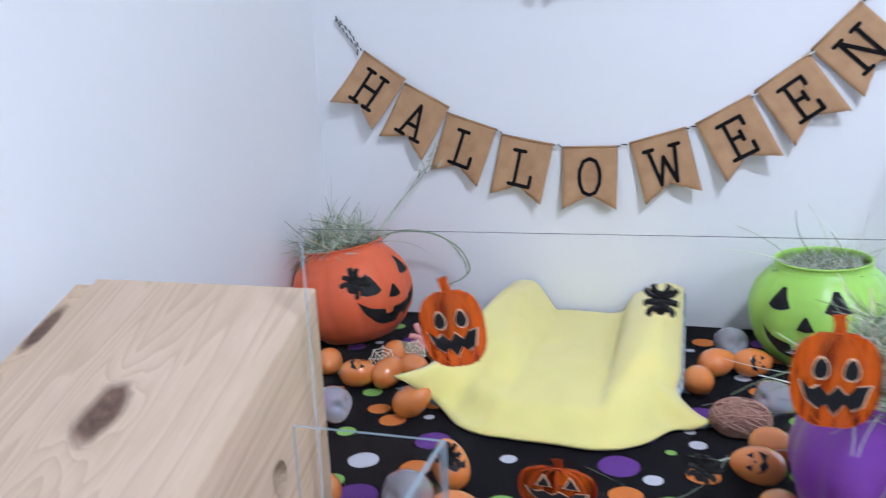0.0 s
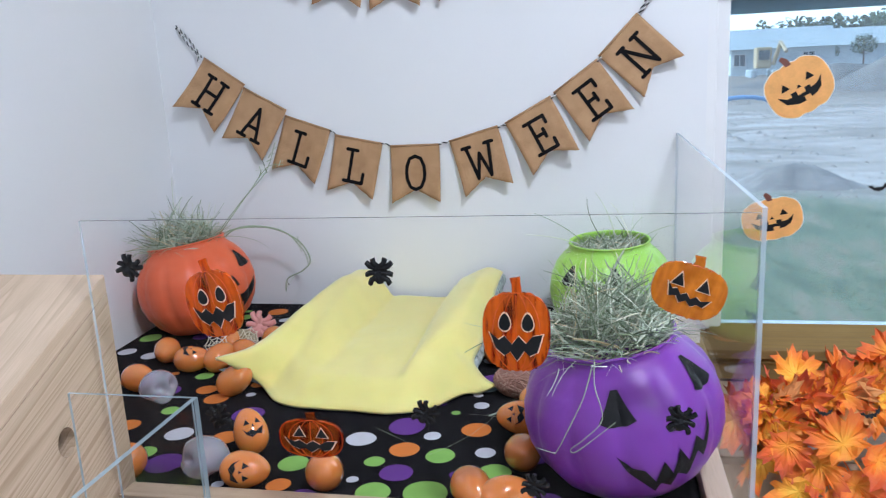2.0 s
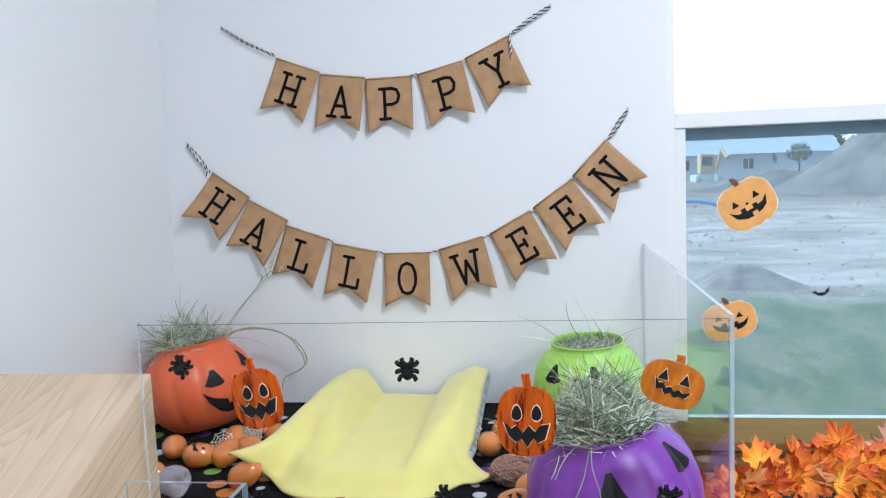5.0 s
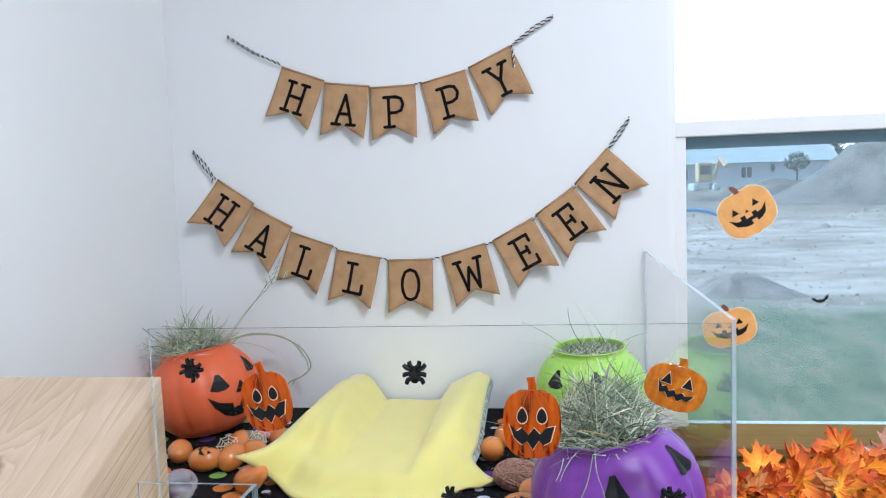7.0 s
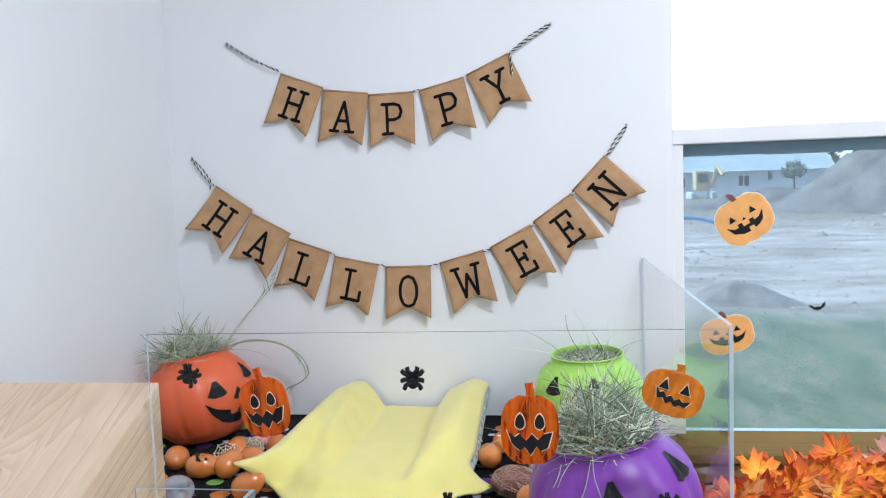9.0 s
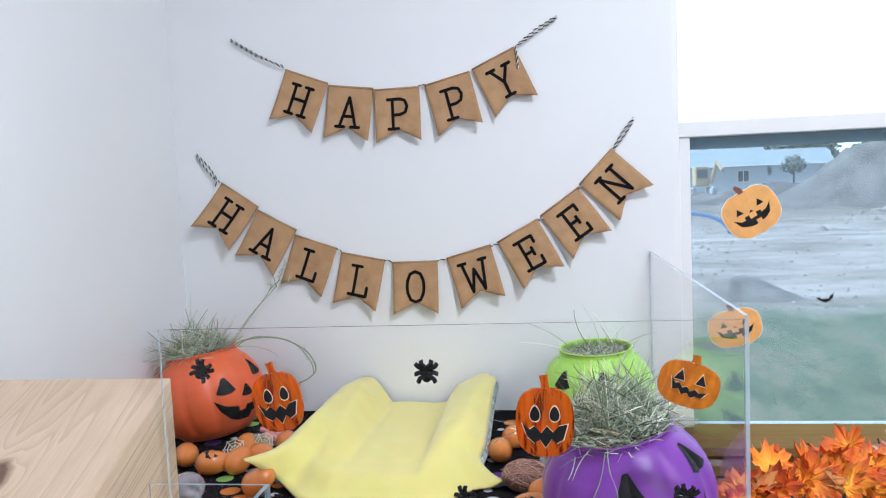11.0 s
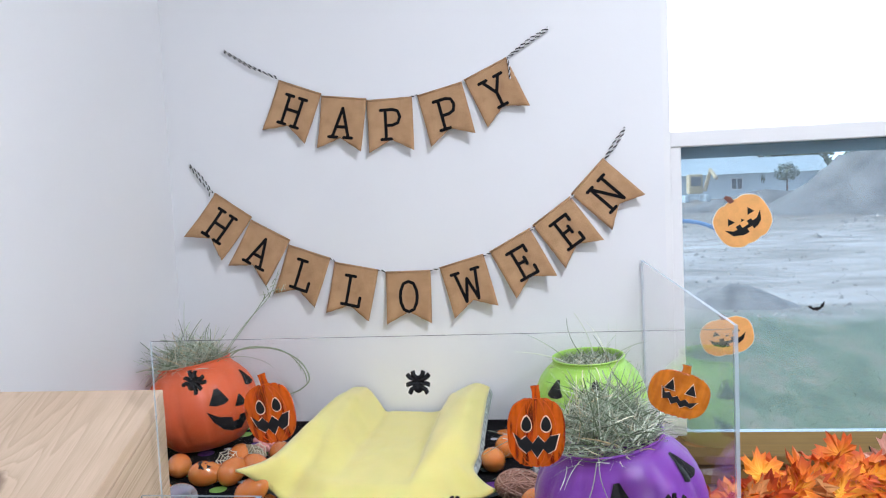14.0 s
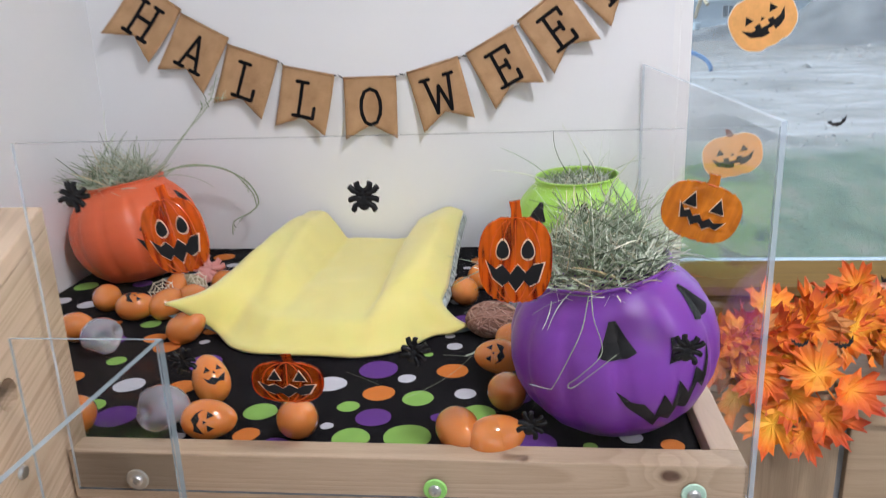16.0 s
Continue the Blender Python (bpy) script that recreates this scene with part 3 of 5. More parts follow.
for _ in range(2600):
    x, y = rnd.uniform(0, 1), 10.5 + 34 * rnd.random() ** 1.4
    x = y * (0.18 + 0.75 * x)
    r = rnd.uniform(0.01, 0.04) * (1 + y / 30) * (2.2 if noise.noise((x * 0.25, y * 0.12, 9)) > 0.22 else 1)
    gz = ground_z(x, y)
    ring = [bm.verts.new((x + r * rnd.uniform(0.7, 1.6) * math.cos(k * 1.257), y + r * rnd.uniform(0.7, 1.3) * math.sin(k * 1.257), gz - 0.01)) for k in range(5)]
    top = bm.verts.new((x + rnd.gauss(0, r * 0.3), y, gz + r * rnd.uniform(0.4, 0.9)))
    for k in range(5):
        bm.faces.new((ring[k], ring[(k + 1) % 5], top))
tagged(part("dirt_clods", bm, CLOD, None, "loose clods of dirt strewn over the raked site"), "", "dirt", "", "stuff")
bm = bmesh.new()
for _ in range(46):
    cx, cy, top = rnd.uniform(22, 125), rnd.uniform(160, 185), rnd.uniform(6.5, 9.5)
    for _ in range(190):
        d = Vector((rnd.gauss(0, 1), rnd.gauss(0, 1), rnd.gauss(0, 1))).normalized() * rnd.uniform(0.2, 1) ** 0.5
        c = Vector((cx + d.x * 3.0, cy + d.y * 3.0, top - 4.2 + d.z * 4.2))
        a, b = Vector((rnd.gauss(0, 1), rnd.gauss(0, 1), rnd.gauss(0, 1))).normalized() * 0.55, Vector((rnd.gauss(0, 1), rnd.gauss(0, 1), rnd.gauss(0, 1))).normalized() * 0.55
        bm.faces.new([bm.verts.new(p) for p in (c - a, c - b, c + a, c + b)])
tagged(part("far_woods", bm, FOLIAGE, None, "line of hazy green trees on the horizon"), "", "woods", "", "stuff")
house = root("house", pose(20.6, 92, -0.95), "single-storey grey-blue sided house, far off", "house")
part("wall", box(-5.2, 5.6, 0, 8, 0, 3.0), SIDING, house)
bm = bmesh.new()
rv = [bm.verts.new(c) for c in ((-5.8, -0.6, 2.95), (6.2, -0.6, 2.95), (6.2, 8.6, 2.95), (-5.8, 8.6, 2.95), (-5.8, 4, 5.2), (6.2, 4, 5.2))]
for f in ((0, 1, 5, 4), (2, 3, 4, 5), (0, 4, 3), (1, 2, 5), (3, 2, 1, 0)):
    bm.faces.new([rv[i] for i in f])
part("roof", bm, ROOF, house, "dark shingle roof")
for hx in (-4.3, 2.9):
    w = part("window", box(hx - 0.7, hx + 0.7, -0.06, 0, 1.1, 2.5), TRIM, house)
    for s in (-0.32, 0.32):
        part("pane", box(hx + s - 0.26, hx + s + 0.26, -0.09, -0.061, 1.2, 2.4), DARKGLASS, w)
house2 = root("house", pose(37, 120, -0.95), "pale house behind the dirt heap, far off", "house")
part("wall", box(-6, 6, 0, 8, 0, 3.2), SIDING, house2)
bm = bmesh.new()
rv = [bm.verts.new(c) for c in ((-6.6, -0.6, 3.15), (6.6, -0.6, 3.15), (6.6, 8.6, 3.15), (-6.6, 8.6, 3.15), (-6.6, 4, 5.6), (6.6, 4, 5.6))]
for f in ((0, 1, 5, 4), (2, 3, 4, 5), (0, 4, 3), (1, 2, 5), (3, 2, 1, 0)):
    bm.faces.new([rv[i] for i in f])
part("roof", bm, ROOF, house2)
# excavator shape in place of a white truck with tan uprights
dig = root("excavator", pose(16.4, 80, -0.85), "ochre excavator shape standing in for a far white truck", "excavator")
part("cab", box(-0.7, 0.7, -0.8, 0.8, 0.9, 2.9, 0.15), VEHICLE, dig)
part("window", box(-0.5, 0.5, -0.86, -0.8, 1.7, 2.6), DARKGLASS, dig)
for s in (-1.0, 1.0):
    part("track", box(s - 0.3, s + 0.3, -1.5, 1.5, 0, 0.8, 0.2), ROOF, dig)
part("boom", tube([(0.9, -0.5, 1.2), (1.3, -1.5, 3.3), (1.5, -3.0, 2.4)], 0.2, 6), VEHICLE, dig)
pipe = part("drain_pipe", tube([(5.4 + 1.5 * math.cos(a), 26, -0.85 + 0.75 * math.sin(a)) for a in [math.pi * k / 14 for k in range(15)]], 0.07, 8), BLUE, None, "bent blue plastic drain pipe stuck in dirt", True)
tagged(pipe, "", "pipe")
rnd = random.Random(3)
for tx, ty, s in ((31.5, 100, 1.0), (28.8, 104, 0.8)):
    tree = root("tree", pose(tx, ty, -0.9), "small leafy green tree beside the far house", "tree", "far trees")
    part("trunk", tube([(0, 0, 0), (0.05, 0, 1.2 * s), (-0.05, 0.05, 2.6 * s)], 0.14 * s, 8, taper=0.5), TWIG, tree)
    bm = bmesh.new()
    for _ in range(420):
        d = Vector((rnd.gauss(0, 1), rnd.gauss(0, 1), rnd.gauss(0, 1))).normalized() * rnd.uniform(0.3, 1) ** 0.5
        c = Vector((d.x * 1.5 * s, d.y * 1.5 * s, 2.9 * s + d.z * 1.2 * s))
        q = rnd.uniform(0.12, 0.26) * s
        vs = [bm.verts.new(c + Vector((rnd.uniform(-q, q), rnd.uniform(-q, q), rnd.uniform(-q, q)))) for _ in range(4)]
        bm.faces.new(vs[:3])
        bm.faces.new((vs[1], vs[2], vs[3]))
    part("crown", bm, FOLIAGE, tree)
bm = bmesh.new()
for _ in range(2600):
    cx = rnd.uniform(-10, 110)
    c = Vector((cx, 170 + rnd.uniform(-4, 4), -1 + rnd.random() ** 0.8 * (6.0 + 1.6 * noise.noise((cx * 0.12, 0, 0)) + noise.noise((cx * 0.6, 2, 0)))))
    vs = [bm.verts.new(c + Vector((rnd.uniform(-0.9, 0.9), rnd.uniform(-0.9, 0.9), rnd.uniform(-0.9, 0.9)))) for _ in range(4)]
    bm.faces.new(vs[:3])
    bm.faces.new((vs[1], vs[2], vs[3]))
tagged(part("far_woods", bm, FOLIAGE, None, "dark line of far woods on the horizon"), "", "woods", "", "stuff")
# ---- stand, tray floor and clear panels ----
FZ = 0.75
stand = root("cage_stand", pose(0, 0, 0), "pale pine stand with a plywood deck and front shelf", "stand")
part("deck", box(X0 + 0.004, 0.822, -0.69, -0.003, 0.722, 0.744, 0.001), PINE_X, stand)
for sx in (X0 + 0.03, 0.79):
    for sy in (-0.66, -0.04):
        part("leg", box(sx - 0.022, sx + 0.022, sy - 0.022, sy + 0.022, 0, 0.7215, 0.003), PINE_Z, stand)
part("shelf", box(0.2, 0.82, -1.09, -0.64, 0.43, 0.45, 0.002), PINE_X, stand)
for sx in (0.23, 0.79):
    part("leg", box(sx - 0.02, sx + 0.02, -1.08, -1.04, 0, 0.4295, 0.003), PINE_Z, stand)
frame_rails = root("tray_frame", pose(0, 0, 0), "pale pine rails framing the fleece floor, knotted and scuffed", "wooden frame")
part("front_rail", box(0.193, 0.823, -0.7195, -0.6915, 0.716, 0.7675, 0.002), PINE_RAIL, frame_rails)
part("side_rail", box(0.797, 0.823, -0.691, -0.004, 0.7445, 0.7675, 0.002), PINE_Y, frame_rails)
rnd = random.Random(5)
bm = sheet(lambda u, v: (X0 + 0.006 + u * 0.915, -0.689 + v * 0.684, FZ + 0.0012 * noise.noise((u * 9, v * 7, 0)) + 0.006 * smoothstep(0.985, 1.0, v)), 60, 50, 0.004)
mat_cloth = part("fleece_mat", bm, FLEECE, None, "black fleece mat with white, green, purple and orange dots", True)
tagged(mat_cloth, "", "fleece mat")

SPOTS = {
    "white": ((0.164, -0.548, 0.021, 0.9), (0.405, -0.537, 0.021, 1), (0.492, -0.522, 0.012, 1), (0.563, -0.558, 0.014, 1), (-0.039, -0.284, 0.018, 1), (0.33, -0.51, 0.011, 1), (0.425, -0.635, 0.008, 1), (0.275, -0.66, 0.008, 1), (0.54, -0.43, 0.012, 1), (0.12, -0.09, 0.013, 1)),
    "green": ((0.113, -0.482, 0.014, 1), (0.344, -0.606, 0.021, 1), (0.438, -0.592, 0.014, 1), (0.512, -0.57, 0.020, 1), (0.58, -0.602, 0.021, 1), (0.455, -0.658, 0.022, 1), (0.512, -0.653, 0.027, 1), (0.147, -0.60, 0.017, 1), (0.279, -0.63, 0.016, 1), (0.51, -0.455, 0.007, 1), (-0.09, -0.2, 0.022, 1), (0.10, -0.36, 0.016, 1)),
    "purple": ((0.454, -0.498, 0.027, 1), (0.47, -0.615, 0.022, 1), (0.23, -0.484, 0.025, 1), (0.187, -0.622, 0.027, 1), (0.539, -0.613, 0.010, 1), (0.07, -0.42, 0.024, 1), (0.545, -0.34, 0.02, 1), (0.38, -0.675, 0.018, 1), (0.64, -0.66, 0.024, 1)),
    "orange": ((0.23, -0.552, 0.020, 1), (0.466, -0.559, 0.021, 1), (0.544, -0.501, 0.021, 1), (0.085, -0.04, 0.022, 1), (0.345, -0.654, 0.016, 1), (0.13, -0.41, 0.018, 1), (0.16, -0.44, 0.02, 1), (0.08, -0.53, 0.018, 1), (0.555, -0.07, 0.02, 1)),
}
taken = [(a[0], a[1], a[2]) for v in SPOTS.values() for a in v]
extra = {k: [] for k in SPOTS}
for _ in range(900):
    ex, ey, er, ek = rnd.uniform(X0 + 0.03, 0.79), rnd.uniform(-0.68, -0.02), rnd.choice((0.008, 0.013, 0.018, 0.023)), rnd.choice(tuple(SPOTS))
    if 0.2 < ex < 0.6 and ey < -0.45:
        continue
    if all(math.hypot(ex - a, ey - b) > er + c + 0.012 for a, b, c in taken):
        taken.append((ex, ey, er))
        extra[ek].append((ex, ey, er, 1))
for key, spots in SPOTS.items():
    bm = bmesh.new()
    for i, (sx, sy, sr, sq) in enumerate(list(spots) + extra[key]):
        k = 22
        ring = []
        for j in range(k):
            a = 2 * math.pi * j / k
            r = 0.88 * sr * (1 + 0.07 * noise.noise((sx * 40 + math.cos(a), sy * 40 + math.sin(a), i)))
            px, py = min(max(sx + r * math.cos(a), X0 + 0.008), 0.79), min(max(sy + r * math.sin(a), -0.689), -0.012)
            u, v = (px - X0 - 0.006) / 0.915, (py + 0.689) / 0.684
            ring.append(bm.verts.new((px, py, FZ + 0.0012 * noise.noise((u * 9, v * 7, 0)) + 0.0009)))
        bm.faces.new(ring)
    tagged(part("printed_dots", bm, DOTS[key], mat_cloth, key + " printed dots"), kind="stuff")


def clear_panel(name, x0, x1, y0, y1, z0, z1, parent, label="", edge=None):
    """Clear sheet with its cut edges in materials of their own, light or dark painted in by side."""
    bm = box(x0, x1, y0, y1, z0, z1)
    thin = min(range(3), key=lambda i: (x1 - x0, y1 - y0, z1 - z0)[i])
    bm.normal_update()
    for f in bm.faces:
        big = max(range(3), key=lambda i: abs(f.normal[i]))
        f.material_index = 0 if big == thin else (2 if big == 2 and thin == 1 else 1)
    return part(name, bm, (ACRYLIC, edge or ACRYLIC_EDGE_LIT, edge or ACRYLIC_EDGE_DARK), parent, label)


PY = -0.7235
pen = root("acrylic_enclosure", pose(0, 0, 0), "clear acrylic sheets bolted round the tray", "acrylic panel")
clear_panel("front_sheet", 0.2, 0.8235, PY, -0.72, 0.729, 1.064, pen)
clear_panel("side_sheet", 0.824, 0.828, PY, -0.006, 0.729, 1.068, pen)
guard = root("acrylic_guard", pose(0, 0, 0), "small clear acrylic corner guard before the box", "acrylic panel")
clear_panel("back_sheet", 0.221, 0.3435, -0.802, -0.799, 0.4505, 0.92, guard, "", GUARD_EDGE)
clear_panel("side_sheet", 0.344, 0.3485, -1.06, -0.799, 0.4505, 0.92, guard, "", GUARD_EDGE)


def bolt(x, z, washer, cap, label):
    b = root("bolt", pose(x, PY - 0.0003, z), label, "bolt", "bolts along the front rail")
    turn = pose(0, 0, 0, 90)
    bm = lathe(((0.0, 0.0), (0.0110, 0.0), (0.0110, 0.001), (0.0100, 0.002), (0.0, 0.002)), 28)
    bm.transform(turn)
    part("washer", bm, washer, b)
    bm = lathe(((0.006, 0.002), (0.006, 0.0035), (0.0045, 0.0052), (0.0022, 0.0056), (0.0018, 0.0035), (0.0, 0.0035)), 20)
    bm.transform(turn)
    part("head", bm, cap, b)


bolt(0.262, 0.742, STEEL, STEEL, "zinc bolt and washer through the rail")
bolt(0.5475, 0.7395, GREEN_CAP, STEEL, "bolt with a bright green washer")
bolt(0.777, 0.7415, PALE_CAP, STEEL, "bolt with a pale green washer")
# ---- pine box with a sloping lid ----
hutch = root("pine_box", pose(0, 0, 0), "pale knotty pine box with a sloping lid, against the wall", "wooden box")
SL, YT, YF = 0.45, -0.683, -1.16


def slope(y, z=1.0):
    return z + SL * (y - YT)


def slab(y0, y1, x0, x1, top, thick, bevel=0.002):
    """Board that follows the lid's slope."""
    bm = bmesh.new()
    vs = []
    for x in (x0, x1):
        vs.append([bm.verts.new(c) for c in ((x, y0, slope(y0, top)), (x, y1, slope(y1, top)), (x, y1, slope(y1, top) - thick), (x, y0, slope(y0, top) - thick))])
    a, b = vs
    bm.faces.new(a)
    bm.faces.new(b[::-1])
    for i in range(4):
        bm.faces.new((a[i], b[i], b[(i + 1) % 4], a[(i + 1) % 4]))
    bmesh.ops.bevel(bm, geom=bm.edges[:], offset=bevel, segments=2, affect="EDGES")
    return bm


part("lid", slab(YF, YT, -0.056, 0.19, 1.0, 0.019, 0.0009), PINE_LID, hutch, "lid board with one dark oval knot")
part("lid_strip", slab(YF, YT, -0.084, -0.058, 0.994, 0.019), PINE_LID2, hutch)


def side_board(x0, x1, hole):
    """Upright side with a finger hole through it."""
    bm = bmesh.new()
    hy, hz, hr = hole
    cy0, cy1 = hy - 0.03, hy + 0.03
    k = 24
    for x in (x0, x1):
        top = lambda y: slope(y, 0.9808)
        outer = [(YF, 0.0), (cy0, 0.0), (cy1, 0.0), (YT, 0.0), (YT, hz), (YT, top(YT)), (cy1, top(cy1)), (cy0, top(cy0)), (YF, top(YF)), (YF, hz)]
        ring = [(hy + hr * math.cos(2 * math.pi * i / k), hz + hr * 1.25 * math.sin(2 * math.pi * i / k)) for i in range(k)]
        ov = [bm.verts.new((x, *c)) for c in outer]
        iv = [bm.verts.new((x, *c)) for c in ring]
        es = [bm.edges.new((ov[i], ov[(i + 1) % len(ov)])) for i in range(len(ov))] + [bm.edges.new((iv[i], iv[(i + 1) % k])) for i in range(k)]
        bmesh.ops.triangle_fill(bm, edges=es, use_beauty=True)
        if x == x0:
            keep = (ov, iv)
    ov2, iv2 = ov, iv
    for p, q in (keep[0], ov2), (keep[1], iv2):
        for i in range(len(p)):
            j = (i + 1) % len(p)
            bm.faces.new((p[i], p[j], q[j], q[i]))
    return bm


part("side_board", side_board(0.171, 0.1898, (-0.776, 0.857, 0.012)), pine("pine_slanted", 1, 0.95, 0.0, None, -24.2, 0.75), hutch, "side board with a finger hole")
part("side_board", side_board(-0.083, -0.067, (-0.9, 0.6, 0.01)), PINE_Y, hutch)
part("back_board", box(-0.0665, 0.1705, YT - 0.019, YT - 0.001, 0, 0.962, 0.001), PINE_X, hutch)
part("front_board", box(-0.0665, 0.1705, YF + 0.002, YF + 0.02, 0, slope(YF, 0.97), 0.001), PINE_X, hutch)
part("screw", tube([(0.1892, -0.779, 0.783), (0.1915, -0.779, 0.783), (0.1925, -0.779, 0.783)], 0.007, 14, taper=0.7), STEEL, hutch, "zinc screw head")
# ---- banners ----
FW, FH = 0.092, 0.105
STROKES = {
    "H": (((-0.42, 0), (-0.12, 0)), ((0.12, 0), (0.42, 0)), ((-0.42, 1), (-0.12, 1)), ((0.12, 1), (0.42, 1)), ((-0.27, 0), (-0.27, 1)), ((0.27, 0), (0.27, 1)), ((-0.27, 0.52), (0.27, 0.52))),
    "A": (((-0.46, 0), (-0.14, 0)), ((0.14, 0), (0.46, 0)), ((-0.32, 0), (0.0, 1)), ((0.32, 0), (0.0, 1)), ((-0.2, 0.36), (0.2, 0.36))),
    "P": (((-0.36, 0), (0.02, 0)), ((-0.36, 1), (0.1, 1)), ((-0.18, 0), (-0.18, 1)), ((0.1, 1), (0.3, 0.94), (0.38, 0.74), (0.3, 0.54), (0.1, 0.47), (-0.18, 0.47))),
    "Y": (((-0.46, 1), (-0.16, 1)), ((0.16, 1), (0.46, 1)), ((-0.32, 1), (0, 0.48)), ((0.32, 1), (0, 0.48)), ((0, 0.48), (0, 0)), ((-0.18, 0), (0.18, 0))),
    "L": (((-0.34, 1), (0.04, 1)), ((-0.15, 0), (-0.15, 1)), ((-0.34, 0), (0.36, 0)), ((0.36, 0), (0.36, 0.3))),
    "O": (((0, 1.02), (-0.2, 0.94), (-0.31, 0.7), (-0.33, 0.5), (-0.31, 0.3), (-0.2, 0.06), (0, -0.02), (0.2, 0.06), (0.31, 0.3), (0.33, 0.5), (0.31, 0.7), (0.2, 0.94), (0, 1.02)),),
    "W": (((-0.54, 1), (-0.26, 1)), ((0.26, 1), (0.54, 1)), ((-0.41, 1), (-0.24, 0)), ((-0.24, 0), (0, 0.74)), ((0, 0.74), (0.24, 0)), ((0.24, 0), (0.41, 1))),
    "E": (((-0.38, 0), (0.34, 0)), ((-0.38, 1), (0.34, 1)), ((-0.2, 0), (-0.2, 1)), ((-0.2, 0.52), (0.14, 0.52)), ((0.14, 0.4), (0.14, 0.64)), ((0.34, 0), (0.34, 0.24)), ((0.34, 1), (0.34, 0.78))),
    "N": (((-0.44, 1), (-0.18, 1)), ((0.14, 1), (0.44, 1)), ((-0.44, 0), (-0.14, 0)), ((-0.29, 0), (-0.29, 1)), ((-0.29, 1), (0.29, 0)), ((0.29, 0), (0.29, 1))),
}


def letter_mesh(ch, curve):
    """A slab-serif capital of rounded strokes that lies on the cloth."""
    bm = bmesh.new()
    w, h, r, z0 = 0.052, 0.058, 0.0032, -0.080
    for s, line in enumerate(STROKES[ch]):
        pts = [Vector((x * w, z0 + z * h)) for x, z in line]
        dense = [pts[0]]
        for a, b in zip(pts, pts[1:]):
            k = max(1, int((b - a).length / 0.006))
            dense += [a.lerp(b, (i + 1) / k) for i in range(k)]
        left, right = [], []
        for i, p in enumerate(dense):
            d = (dense[min(i + 1, len(dense) - 1)] - dense[max(0, i - 1)]).normalized()
            nrm = Vector((-d.y, d.x)) * r
            left.append(p + nrm)
            right.append(p - nrm)
        cap = lambda p, d: [p + r * (d * math.sin(a) + Vector((-d.y, d.x)) * math.cos(a)) for a in [math.pi * q / 6 for q in range(1, 6)]]
        d0, d1 = (dense[0] - dense[1]).normalized(), (dense[-1] - dense[-2]).normalized()
        off = 0.0007 + 0.00012 * s
        put = lambda q: bm.verts.new((q.x, curve(q.x, q.y) - off, q.y))
        lv, rv2 = [put(q) for q in left], [put(q) for q in right]
        for i in range(len(dense) - 1):
            bm.faces.new((lv[i], lv[i + 1], rv2[i + 1], rv2[i]))
        bm.faces.new([rv2[0]] + [put(q) for q in cap(dense[0], d0)] + [lv[0]])
        bm.faces.new([lv[-1]] + [put(q) for q in cap(dense[-1], d1)] + [rv2[-1]])
    return bm


def flag(parent, ch, x, z, angle, bend, twist, stand_off):
    """One swallow-tailed pennant hung from its top edge."""
    bend += 0.007
    curve = lambda px, pz: -stand_off - bend * (pz / FH) ** 2 - twist * (px / FW) * (-pz / FH) - 0.002 * math.sin(px * 60) * (-pz / FH)

    def cloth(u, v):
        px = (u - 0.5) * FW * (1 - 0.01 * v)
        end = -FH + 0.024 * (1 - abs(2 * u - 1)) - 0.0005 * math.sin(u * 31 + x * 40)
        pz = v * end
        return (px, curve(px, pz), pz)

    bm = sheet(lambda u, v: cloth(1 - u, v), 14, 12, 0.0008)
    tube([(-FW / 2, -stand_off - 0.0002, -0.0012), (FW / 2, -stand_off - 0.0002, -0.0012)], 0.0018, 8, bm)
    cl = part("pennant", bm, BURLAP, parent, "tan burlap pennant with letter " + ch, True)
    cl.matrix_basis = pose(x, 0, z, 0, -angle, 0)
    part("letter", letter_mesh(ch, curve), INK, cl, "black painted letter " + ch)


def cord(parent, pts, r=0.0012, turns=260):
    """Black and white baker's twine: two strands wound about a line."""
    dense = []
    for a, b in zip(pts, pts[1:]):
        a, b = Vector(a), Vector(b)
        k = max(2, int((b - a).length / 0.0011))
        dense += [a.lerp(b, i / k) for i in range(k)]
    dense.append(Vector(pts[-1]))
    for s, mt in ((0, CORD_B), (math.pi, CORD_W)):
        run, path = 0.0, []
        for i, p in enumerate(dense):
            d = (dense[min(i + 1, len(dense) - 1)] - dense[max(i - 1, 0)]).normalized()
            run += (p - dense[max(i - 1, 0)]).length
            a = Vector((0, -1, 0))
            b = d.cross(a)
            path.append(p + r * 0.75 * (a * math.cos(run * 520 + s) + b * math.sin(run * 520 + s)))
        part("cord", tube(path, r, 5), mt, parent, "", True)


rnd = random.Random(11)
upper = root("letter_banner", pose(0, 0, 0), "burlap pennant banner reading HAPPY, strung on black-and-white twine", "banner")
for ch, x, z, a, bd, tw in (("H", 0.166, 1.440, -20.5, 0.004, -0.004), ("A", 0.255, 1.414, -7.0, 0.005, 0.002), ("P", 0.346, 1.406, 1.0, 0.003, 0.0), ("P", 0.447, 1.419, 13.7, 0.008, 0.005), ("Y", 0.538, 1.452, 24.3, 0.002, 0.002)):
    flag(upper, ch, x, z, a, bd, tw, 0.006 + (0.0015 if ch == "A" else 0))
cord(upper, [(0.119, -0.007, 1.459), (0.062, -0.009, 1.490), (0.012, -0.006, 1.522)])
cord(upper, [(0.012, -0.006, 1.519), (0.064, -0.007, 1.485), (0.098, -0.010, 1.471), (0.119, -0.009, 1.462)])
